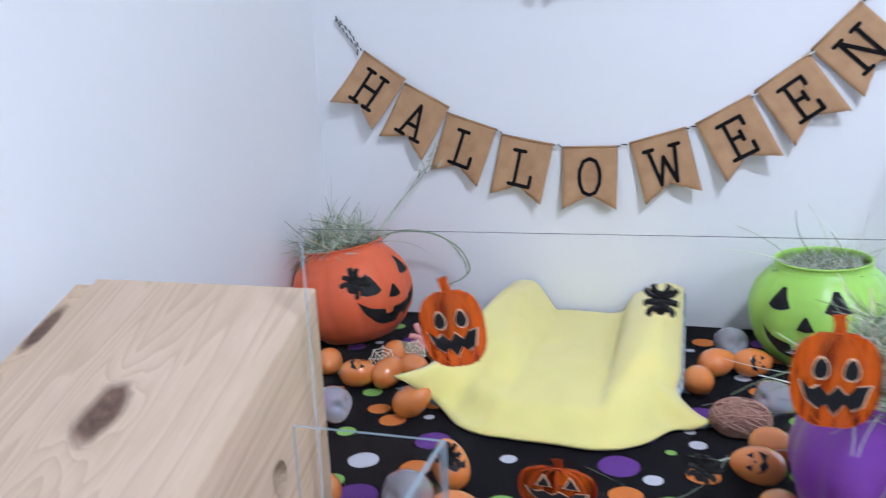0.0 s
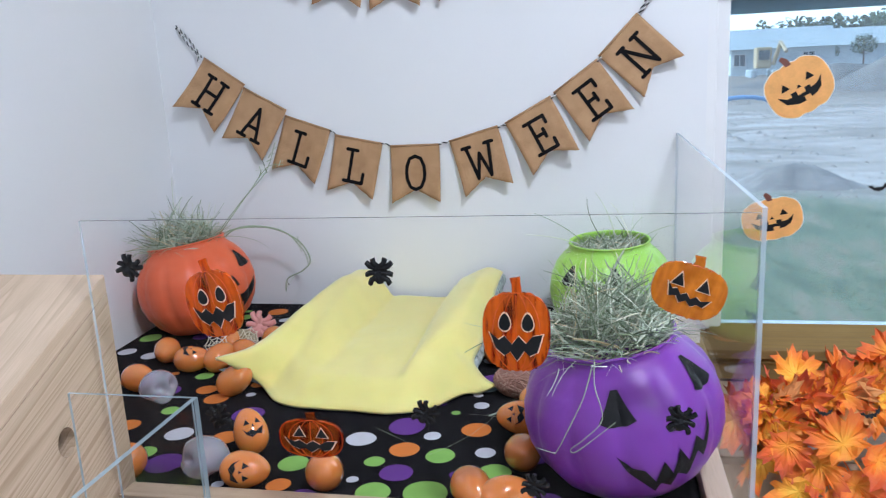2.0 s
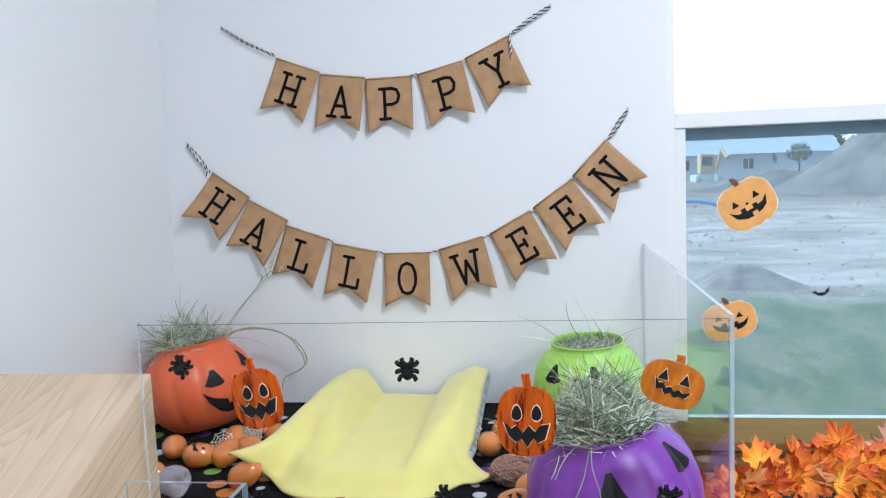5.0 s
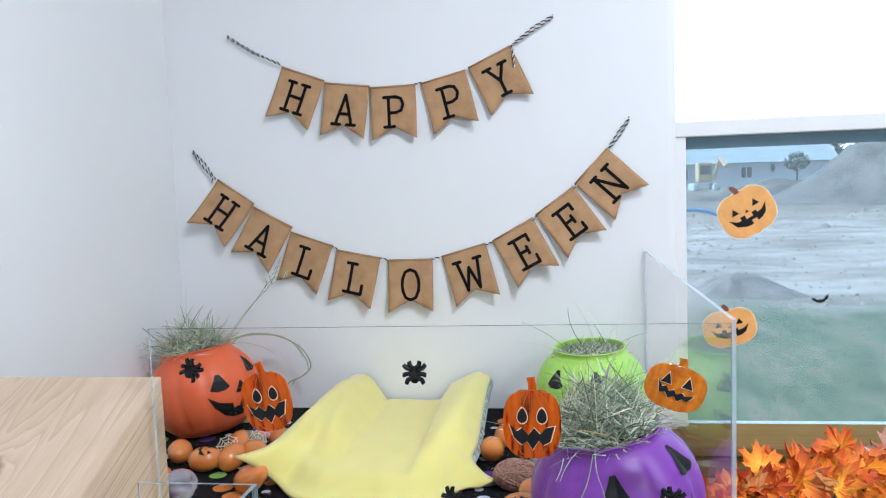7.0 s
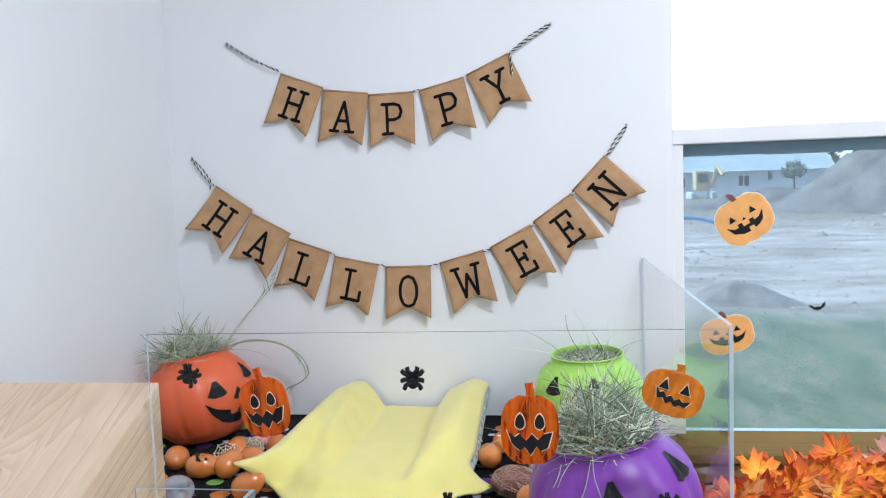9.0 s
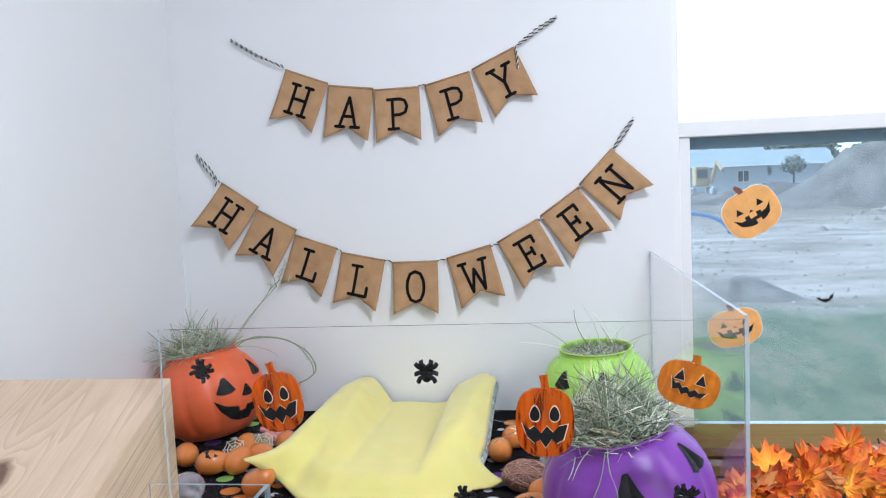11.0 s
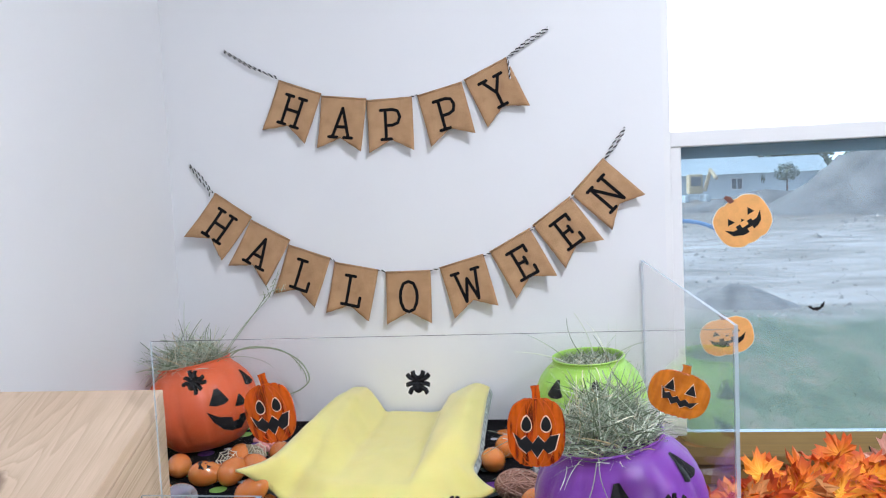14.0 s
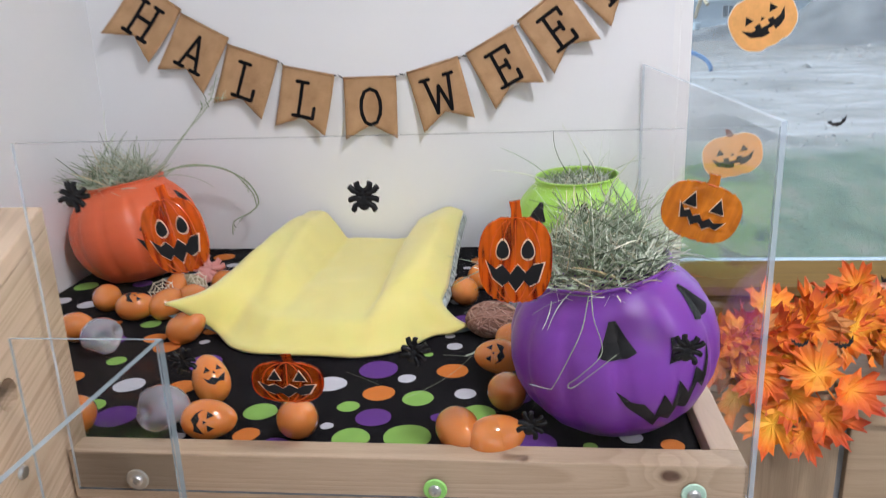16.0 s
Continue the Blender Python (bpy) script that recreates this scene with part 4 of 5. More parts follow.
cord(upper, [(0.583, -0.007, 1.472), (0.625, -0.009, 1.502), (0.662, -0.006, 1.522)])
cord(upper, [(0.662, -0.006, 1.518), (0.622, -0.007, 1.494), (0.583, -0.008, 1.470)])
cord(upper, [(0.583, -0.010, 1.470), (0.585, -0.011, 1.45), (0.586, -0.012, 1.428)])
cord(upper, [(0.391, -0.006, 1.408), (0.405, -0.006, 1.409)])
lower = root("letter_banner", pose(0, 0, 0), "burlap pennant banner reading HALLOWEEN, sagging on twine", "banner")
for ch, x, z, a, bd, tw in (("H", 0.011, 1.210, -35.0, 0.02, -0.008), ("A", 0.087, 1.156, -29.0, 0.006, 0.003), ("L", 0.166, 1.109, -19.5, 0.003, 0.004), ("L", 0.262, 1.076, -11.8, 0.005, 0.004), ("O", 0.367, 1.062, 0.2, 0.007, -0.003),
                             ("W", 0.4755, 1.079, 15.4, 0.009, 0.003), ("E", 0.5728, 1.1168, 28.6, 0.018, 0.005), ("E", 0.656, 1.1705, 35.5, 0.009, 0.003), ("N", 0.7265, 1.2345, 46.4, 0.006, 0.003)):
    flag(lower, ch, x, z, a, bd, tw, 0.006 + (0.0015 if ch == "A" else 0))
cord(lower, [(-0.031, -0.008, 1.236), (-0.05, -0.009, 1.268), (-0.077, -0.006, 1.296)])
cord(lower, [(-0.077, -0.006, 1.292), (-0.056, -0.007, 1.262), (-0.038, -0.009, 1.242), (-0.037, -0.010, 1.228)])
cord(lower, [(0.761, -0.007, 1.267), (0.780, -0.009, 1.298), (0.801, -0.006, 1.324)])
cord(lower, [(0.801, -0.006, 1.319), (0.784, -0.007, 1.292), (0.763, -0.008, 1.266)])
for a, b in (((0.209, 1.094), (0.218, 1.086)), ((0.306, 1.067), (0.322, 1.062)), ((0.412, 1.062), (0.432, 1.065)), ((0.52, 1.088), (0.535, 1.092)), ((0.614, 1.134), (0.623, 1.141)), ((0.693, 1.192), (0.7, 1.2))):
    cord(lower, [(a[0], -0.007, a[1]), (b[0], -0.007, b[1])])

# ---- pumpkin pails ----
PROFILE = ((0.0, 0.0), (0.050, 0.0), (0.062, 0.004), (0.080, 0.020), (0.093, 0.040), (0.0995, 0.060), (0.101, 0.080), (0.098, 0.100), (0.090, 0.118), (0.079, 0.132), (0.069, 0.141), (0.0645, 0.147), (0.064, 0.153))


def pail_radius(z):
    for (r0, z0), (r1, z1) in zip(PROFILE[1:], PROFILE[2:]):
        if z <= z1:
            return r0 + (r1 - r0) * (z - z0) / (z1 - z0)
    return 0.064


def lobes(a, r, z):
    g = abs(math.sin(a * 6.0)) ** 0.55
    return r * (1 - 0.045 * (1 - g) * smoothstep(0.0, 0.03, z) * (1 - smoothstep(0.125, 0.147, z)))


def face_patch(outline, turn):
    """A flat outline in arc metres and height, laid on the pail's skin."""
    bm = bmesh.new()
    bm.faces.new([bm.verts.new((s, 0, z)) for s, z in outline])
    bmesh.ops.triangulate(bm, faces=bm.faces[:])
    for _ in range(3):
        bmesh.ops.subdivide_edges(bm, edges=[e for e in bm.edges if e.calc_length() > 0.006], cuts=1, use_grid_fill=False)
        bmesh.ops.triangulate(bm, faces=bm.faces[:])
    for v in bm.verts:
        s, z = v.co.x, v.co.z
        r = pail_radius(z)
        a = -math.pi / 2 + s / 0.1 + turn
        q = lobes(a, r, z) + 0.0011
        v.co = (q * math.cos(a), q * math.sin(a), z)
    return bm


def pail(m, skin, turn, label, grin="jagged", eyes=((-0.041, 0), (0.041, 0)), nose=(0, 0), mouth=(0, 0.009)):
    p = root("pumpkin_pail", m, label, "pumpkin pail", "pumpkin pails")
    fine = []
    for (r0, z0), (r1, z1) in zip(PROFILE, PROFILE[1:]):
        fine += [(r0 + (r1 - r0) * k / 3, z0 + (z1 - z0) * k / 3) for k in range(3)]
    fine.append(PROFILE[-1])
    inner = [(max(0.0, r - 0.0025), z) for r, z in reversed(fine[3:])]
    inner[-1] = (0.0, 0.003)
    rim = [(0.0655, 0.1535), (0.0655, 0.1555), (0.063, 0.156), (0.0615, 0.1545)]
    part("shell", lathe(fine + rim + inner[1:], 96, lobes), skin, p, "", True)
    for s, up in eyes:
        part("eye", face_patch(((s - 0.018, up + 0.105), (s - 0.008, up + 0.101), (s + 0.008, up + 0.101), (s + 0.018, up + 0.105), (s + 0.004, up + 0.130), (s - 0.004, up + 0.130)), turn), BLACK, p, "black triangular eye")
    part("nose", face_patch([(s + nose[0], z + nose[1]) for s, z in ((-0.012, 0.078), (0.0, 0.076), (0.012, 0.078), (0.002, 0.097), (-0.002, 0.097))], turn), BLACK, p, "black triangular nose")
    upper_lip = [(-0.076, 0.070), (-0.058, 0.056), (-0.040, 0.052), (-0.026, 0.036), (-0.012, 0.058), (0.002, 0.040), (0.016, 0.064), (0.029, 0.048), (0.042, 0.072), (0.055, 0.062), (0.074, 0.090)]
    lower_lip = [(0.068, 0.068), (0.055, 0.046), (0.042, 0.056), (0.029, 0.030), (0.016, 0.047), (0.002, 0.022), (-0.012, 0.042), (-0.026, 0.020), (-0.044, 0.036), (-0.064, 0.050)]
    if grin == "wide":
        upper_lip = [(-0.066, 0.066), (-0.046, 0.052), (-0.022, 0.045), (-0.020, 0.036), (-0.006, 0.036), (-0.004, 0.044), (0.018, 0.045), (0.042, 0.052), (0.062, 0.066)]
        lower_lip = [(0.056, 0.044), (0.040, 0.027), (0.022, 0.020), (0.020, 0.030), (0.006, 0.029), (0.004, 0.018), (-0.020, 0.019), (-0.040, 0.027), (-0.056, 0.044)]
    part("mouth", face_patch([((0.66 if grin == "jagged" else 1.0) * s + mouth[0], z + mouth[1]) for s, z in upper_lip + lower_lip], turn), BLACK, p, "black jagged grin")
    return p


PUR = pose(0.730, -0.590, 0.757, 3, -9, 0) @ Matrix.Scale(1.03, 4)
GRN = pose(0.717, -0.118, 0.7535, 2, -2, 0)
ORG = pose(-0.006, -0.146, 0.757, -1, -9, 0) @ Matrix.Scale(1.03, 4)
pail(PUR, PURPLE, radians(22), "purple plastic pumpkin pail filled with hay", "jagged", ((-0.041, 0.002), (0.066, 0.009)), (0.016, 0.012), (0.003, 0.006))
pail(GRN, GREEN, radians(-20), "lime green plastic pumpkin pail filled with hay", "wide")
pail(ORG, ORANGE, radians(66), "orange plastic pumpkin pail tilted, filled with hay", "wide", ((-0.041, -0.020), (0.041, -0.004)), (0.0, -0.008))


# ---- hay ----
def blade(bm, p, d, length, width, droop, rnd, segs=4):
    d = d.normalized()
    side = d.cross(Vector((rnd.gauss(0, 1), rnd.gauss(0, 1), rnd.gauss(0, 1)))).normalized()
    kink = Vector((rnd.gauss(0, 0.55), rnd.gauss(0, 0.55), rnd.gauss(0, 0.35)))
    rows, q = [], Vector(p)
    for k in range(segs + 1):
        w = width * (1 - 0.6 * k / segs)
        nrm = d.cross(side).normalized() * w * 0.3
        rows.append([bm.verts.new(q - side * w), bm.verts.new(q + nrm), bm.verts.new(q + side * w)])
        q = q + d * (length / segs)
        d = (d + kink / segs + Vector((0, 0, -droop / segs))).normalized()
        side = (side - d * side.dot(d)).normalized()
    for a, b in zip(rows, rows[1:]):
        bm.faces.new((a[0], a[1], b[1], b[0]))
        bm.faces.new((a[1], a[2], b[2], b[1]))
        bm.faces.new((a[0], b[0], b[2], a[2]))


def hay(m, count, spread, heap_z, lean, seed, label, strays=()):
    """A tangled heap: stalks start all over a mound and lie every way, most of them rather flat."""
    rnd = random.Random(seed)
    bm = bmesh.new()
    for _ in range(count):
        a, q = rnd.uniform(0, 2 * math.pi), math.sqrt(rnd.random())
        x, y = 0.056 * q * math.cos(a), 0.056 * q * math.sin(a)
        top = heap_z * (1 - q ** 2.4)
        z = (0.134 if heap_z < 0.01 else 0.146) + top * rnd.uniform(0.35, 1.0) ** 0.6
        way = rnd.uniform(0, 2 * math.pi)
        up = rnd.gauss(0.45, 0.5) if q < 0.8 else rnd.gauss(0.35, 0.3)
        d = Vector((math.cos(way) + math.cos(a) * q * spread * 0.6 + lean[0], math.sin(way) + math.sin(a) * q * spread * 0.6 + lean[1], up))
        ln = rnd.uniform(0.028, 0.08 if heap_z > 0.03 else 0.036)
        out = (x * math.cos(way) + y * math.sin(way)) + ln * 0.9
        if out > 0.066 and up < 0.7 and rnd.random() < 0.95:
            ln *= 0.55
            d.z += 0.55
        back = min(0.3 * ln, max(0.0, 0.055 - 0.056 * q))
        blade(bm, (x - math.cos(way) * back, y - math.sin(way) * back, max(z, 0.136 if heap_z < 0.01 else 0.146)), d, ln, rnd.uniform(0.0005, 0.0013), rnd.uniform(-0.4, 0.9), rnd, 6)
    for _ in range(count // 100 if heap_z > 0.03 else 7):
        a, q = rnd.uniform(0, 2 * math.pi), math.sqrt(rnd.random()) * 0.05
        blade(bm, (q * math.cos(a), q * math.sin(a), 0.14 + heap_z * 0.4), Vector((rnd.gauss(0, 0.5), rnd.gauss(0, 0.4), 1)), rnd.uniform(0.05, 0.095), 0.0009, rnd.uniform(0, 0.8), rnd, 7)
    for p, d, ln, dr in strays:
        blade(bm, p, Vector(d), ln, 0.0011, dr, rnd, 8)
    ob = part("hay", bm, HAY, None, label)
    ob.matrix_basis = m
    return tagged(ob, "", "hay", "", "stuff")


hay(PUR, 1500, 0.6, 0.044, (-0.12, -0.05), 21, "tuft of dry grey-green hay heaped in the purple pail",
    [((-0.02, 0.0, 0.17), (-1, -0.3, 0.35), 0.13, 0.9),
     ((0.0, 0.0, 0.18), (0.2, 0.1, 1), 0.09, 0.0), ((0.02, 0.0, 0.17), (0.6, 0.1, 0.7), 0.08, 0.4), ((-0.05, 0.0, 0.16), (-1, 0.2, 0.1), 0.1, 0.6)])
hay(GRN, 900, 0.4, 0.006, (0, 0), 22, "dry grey-green hay packed level in the green pail",
    [((-0.04, 0.0, 0.15), (-0.6, -0.3, 0.75), 0.1, 0.3), ((-0.05, 0.0, 0.15), (-1, -0.3, 0.5), 0.09, 0.5), ((0.01, 0.0, 0.15), (-0.1, 0.1, 1), 0.09, 0.1), ((0.04, 0, 0.15), (0.7, -0.2, 0.5), 0.08, 0.6), ((0.0, -0.03, 0.15), (0.3, -1, 0.2), 0.09, 1.6)])
hay(ORG, 800, 0.9, 0.032, (-0.25, -0.1), 23, "dry grey-green hay spilling out of the orange pail",
    [((-0.01, 0.0, 0.15), (0.0, 0.0, 1), 0.12, 0.05), ((-0.03, -0.01, 0.15), (0.25, 0, 1), 0.1, 0.0), ((0.04, -0.01, 0.15), (1, 0.0, 0.15), 0.12, 0.5), ((-0.04, -0.02, 0.15), (-1, -0.4, 0.4), 0.09, 0.6), ((-0.05, 0, 0.15), (-0.5, -0.2, 0.9), 0.08, 0.2)])
rnd = random.Random(8)


def stalk(pts, r, head=0, label="long dry hay stalk sticking out of the orange pail"):
    """A long bent stalk, with a seed head at its tip where it has one."""
    fine = []
    v = [Vector(p) for p in pts]
    for i in range(len(v) - 1):
        p0, p1, p2, p3 = v[max(i - 1, 0)], v[i], v[i + 1], v[min(i + 2, len(v) - 1)]
        for q in [k / 6 for k in range(6)]:
            fine.append(0.5 * (2 * p1 + (p2 - p0) * q + (2 * p0 - 5 * p1 + 4 * p2 - p3) * q * q + (3 * p1 - p0 - 3 * p2 + p3) * q ** 3))
    bm = tube(fine + [v[-1]], r, 6, taper=0.6)
    for k in range(head):
        c = fine[-1].lerp(fine[-9], k / head)
        blade(bm, c, Vector((rnd.gauss(0.3, 0.4), rnd.gauss(0, 0.2), rnd.gauss(0.6, 0.4))), 0.014, 0.0011, 0.1, rnd, 3)
    tagged(part("hay_stalk", bm, HAY, None, label), "", "hay stalk", "hay stalks")


stalk(((-0.0, -0.11, 0.895), (0.024, -0.08, 0.921), (0.09, -0.06, 0.922), (0.144, -0.055, 0.897), (0.166, -0.055, 0.86), (0.15, -0.055, 0.838), (0.118, -0.055, 0.822), (0.112, -0.055, 0.797)), 0.0018, 6)
stalk(((0.0, -0.10, 0.895), (0.04, -0.07, 0.925), (0.11, -0.05, 0.915), (0.15, -0.045, 0.875), (0.158, -0.045, 0.845)), 0.0014, 6)
stalk(((0.0, -0.11, 0.895), (0.015, -0.09, 0.93), (0.04, -0.045, 0.974), (0.082, -0.025, 1.022), (0.104, -0.022, 1.075)), 0.0010, 10)
stalk(((0.0, -0.11, 0.895), (0.02, -0.08, 0.935), (0.05, -0.04, 0.985), (0.085, -0.024, 1.03), (0.116, -0.02, 1.034)), 0.0011, 8)
for pts in (((0.690, -0.655, 0.915), (0.690, -0.688, 0.895), (0.697, -0.702, 0.868), (0.680, -0.705, 0.848), (0.668, -0.702, 0.836), (0.672, -0.704, 0.834), (0.69, -0.706, 0.85), (0.709, -0.704, 0.866)),
            ((0.688, -0.66, 0.905), (0.680, -0.692, 0.885), (0.668, -0.70, 0.86), (0.655, -0.698, 0.832), (0.650, -0.697, 0.829), (0.634, -0.694, 0.832))):
    stalk(pts, 0.0006, 0, "bent dry straw hanging over the purple pail")
bm = bmesh.new()
for p, d, ln in (((0.5, -0.58, 0.756), (1, 0.5, 0.25), 0.13), ((0.56, -0.50, 0.77), (1, 0.3, 0.3), 0.09), ((0.53, -0.47, 0.757), (1, -0.3, 0.1), 0.1), ((0.545, -0.33, 0.757), (1, -0.5, 0.5), 0.13), ((0.42, -0.52, 0.757), (0.8, -0.6, 0.05), 0.06), ((0.6, -0.35, 0.76), (0.7, -0.8, 0.5), 0.12), ((0.16, -0.26, 0.757), (0.8, 0.3, 0.05), 0.07)):
    blade(bm, p, Vector(d), ln, 0.001, 0.25, rnd, 8)
tagged(part("hay_wisps", bm, HAY, None, "stray stalks of dry hay on the mat"), "", "hay", "", "stuff")

# ---- eggs ----
EGG_L, EGG_R = 0.0285, 0.0205


def egg_radius(t):
    return EGG_R * math.sin(t) * (1 - 0.13 * math.cos(t))


def egg_patch(outline, face):
    bm = bmesh.new()
    bm.faces.new([bm.verts.new((s, 0, z)) for s, z in outline])
    bmesh.ops.triangulate(bm, faces=bm.faces[:])
    for _ in range(2):
        bmesh.ops.subdivide_edges(bm, edges=[e for e in bm.edges if e.calc_length() > 0.004], cuts=1)
        bmesh.ops.triangulate(bm, faces=bm.faces[:])
    for v in bm.verts:
        s, z = v.co.x, max(-0.027, min(0.027, v.co.z))
        r = egg_radius(math.acos(z / EGG_L)) + 0.0003
        a = -math.pi / 2 + s / EGG_R + face
        v.co = (r * math.cos(a), r * math.sin(a), z)
    return bm


def make_egg(faced):
    e = root("plastic_egg", pose(0, 0, 0), "glossy orange plastic egg" + (" printed with a black pumpkin face" if faced else " lying on the mat"), "plastic egg", "orange eggs")
    part("shell", lathe([(egg_radius(math.pi * k / 20), EGG_L * math.cos(math.pi * k / 20)) for k in range(21)], 32), EGG, e, "", True)
    part("seam", lathe([(egg_radius(math.pi / 2) + 0.00025, -0.0004), (egg_radius(math.pi / 2) + 0.00045, 0.0), (egg_radius(math.pi / 2) + 0.00025, 0.0004)], 32), EGG, e)
    if faced:
        for s in (-1, 1):
            part("eye", egg_patch(((s * 0.007 - 0.004, 0.004), (s * 0.007 + 0.004, 0.004), (s * 0.007, 0.011)), 0), BLACK, e, "black eye")
        part("nose", egg_patch(((-0.002, 0.0), (0.002, 0.0), (0, 0.004)), 0), BLACK, e, "black nose")
        part("mouth", egg_patch(((-0.013, 0.0), (-0.008, -0.005), (-0.003, -0.003), (0.002, -0.006), (0.007, -0.003), (0.013, 0.0), (0.009, -0.010), (0.003, -0.009), (-0.003, -0.012), (-0.009, -0.008)), 0), BLACK, e, "black grin")
    return e


EGG_Z = FZ + EGG_R + 0.001
plain_egg, face_egg = make_egg(False), make_egg(True)
rows = ((0.011, -0.312, 85, 20), (0.114, -0.333, 70, 160), (0.145, -0.309, 80, 60), (0.182, -0.421, 60, 100), (0.17, -0.247, 88, 40), (0.03, -0.423, 84, 70), (0.402, -0.657, 55, 30), (0.165, -0.66, 80, 10), (0.611, -0.592, 60, 15),
        (0.603, -0.683, 85, 110), (0.566, -0.672, 85, 30), (0.543, -0.281, 70, 10), (0.569, -0.208, 85, 120), (0.618, -0.456, 80, 45), (0.10, -0.26, 84, 20))
faced = ((0.073, -0.344, 20, -70, 90), (0.282, -0.583, 40, -38, 0), (0.311, -0.661, 5, -20, 90), (0.598, -0.504, -10, -35, -90), (0.617, -0.20, 20, -20, 90), (0.195, -0.225, 30, -40, -90))
for i, (ex, ey, lie, az) in enumerate(rows):
    m = pose(ex, ey, EGG_Z + 0.002 * (1 - lie / 90), 0, 0, az) @ pose(0, 0, 0, lie, 0, 0)
    plain_egg.matrix_basis = m if i == 0 else plain_egg.matrix_basis
    if i:
        copy_thing(plain_egg, m)
for i, (ex, ey, az, up, lay) in enumerate(faced):
    m = pose(ex, ey, EGG_Z + (0.0 if lay else 0.006), 0, 0, az) @ pose(0, 0, 0, up) @ pose(0, 0, 0, 0, lay, 0)
    face_egg.matrix_basis = m if i == 0 else face_egg.matrix_basis
    if i:
        copy_thing(face_egg, m)


def lump(name, where, size, amp, freq, material, label, category, seed, strands=0):
    """A knobbly rounded toy, with strands wound over it where it is woven."""
    bm = bmesh.new()
    bmesh.ops.create_icosphere(bm, subdivisions=4, radius=1)
    for v in bm.verts:
        c = v.co.copy()
        d = 1 + amp * noise.noise(c * freq + Vector((seed, 0, 0))) + amp * 0.4 * noise.noise(c * freq * 2.3)
        v.co = Vector((c.x * size[0], c.y * size[1], c.z * size[2])) * d
    if strands:
        rnd = random.Random(seed)
        for _ in range(strands):
            ax = Vector((rnd.gauss(0, 1), rnd.gauss(0, 1), rnd.gauss(0, 1))).normalized()
            a, b = ax.orthogonal().normalized(), ax.cross(ax.orthogonal().normalized())
            t0, sw, off = rnd.uniform(0, 6.3), rnd.uniform(1.2, 3.0), rnd.uniform(-0.5, 0.5)
            pts = []
            for k in range(9):
                t = t0 + sw * k / 8
                c = (a * math.cos(t) + b * math.sin(t) + ax * off).normalized() * 1.05
                pts.append((c.x * size[0], c.y * size[1], c.z * size[2]))
            tube(pts, 0.0013, 5, bm)
    ob = part(name, bm, material, None, label, True)
    ob.matrix_basis = pose(*where)
    return tagged(ob, "", category)


def skull(x, y, az, size):
    """A small moulded skull: domed head, narrower jaw, sunken eyes and nose."""
    bm = bmesh.new()
    bmesh.ops.create_icosphere(bm, subdivisions=4, radius=1)
    dents = ((-0.38, -0.86, 0.02, 0.30, 0.34), (0.38, -0.86, 0.02, 0.30, 0.34), (0.0, -0.93, -0.35, 0.16, 0.22))
    for v in bm.verts:
        c = v.co.copy()
        jaw = smoothstep(0.1, 0.75, -c.z)
        d = 1.0 - sum(k * math.exp(-((c - Vector((dx, dy, dz))).length / w) ** 2) for dx, dy, dz, w, k in dents)
        v.co = Vector((c.x * (1 - 0.28 * jaw), c.y * 1.12 * (1 - 0.2 * jaw) - 0.16 * jaw, c.z * 0.95)) * d * size
    ob = part("plastic_skull", bm, FROST, None, "frosted translucent plastic skull lying on the mat", True)
    ob.matrix_basis = pose(x, y, FZ + size * 0.93, -18, 0, az)
    tagged(ob, "", "plastic skull", "plastic skulls")


for sx, sy, saz, ssz in ((0.085, -0.460, 65, 0.026), (0.254, -0.645, -40, 0.026), (0.592, -0.125, 20, 0.025), (0.632, -0.33, -70, 0.025)):
    skull(sx, sy, saz, ssz)
lump("woven_ball", (0.588, -0.388, FZ + 0.021), (0.034, 0.026, 0.022), 0.16, 2.5, ROPE, "pinkish brown woven fibre ball", "woven ball", 3, 70)
lump("seagrass_ball", (0.112, -0.255, FZ + 0.019), (0.028, 0.016, 0.019), 0.15, 2.5, SEAGRASS, "small seagrass bundle beside the orange pail", "seagrass toy", 4, 60)


def web(where, tilt, az, size):
    """Flat plastic spider web ring."""
    bm = bmesh.new()
    for k in range(8):
        a = 2 * math.pi * k / 8
        tube([(0, 0, 0), (size * math.cos(a), 0, size * math.sin(a))], 0.0007, 5, bm)
    for q in (0.35, 0.62, 0.9):
        pts = []
        for k in range(9):
            a = 2 * math.pi * k / 8
            pts.append((size * q * math.cos(a), 0, size * q * math.sin(a)))
            b = a + math.pi / 8
            pts.append((size * q * 0.86 * math.cos(b), 0, size * q * 0.86 * math.sin(b)))
        tube(pts[:-1], 0.0007, 5, bm)
    ob = part("plastic_web", bm, WEB, None, "small cream plastic spider web on the eggs")
    ob.matrix_basis = pose(*where, tilt, 0, az)
    tagged(ob, "", "plastic web", "webs")


web((0.095, -0.305, FZ + 0.03), -35, 10, 0.021)
web((0.135, -0.275, FZ + 0.03), -30, -15, 0.022)


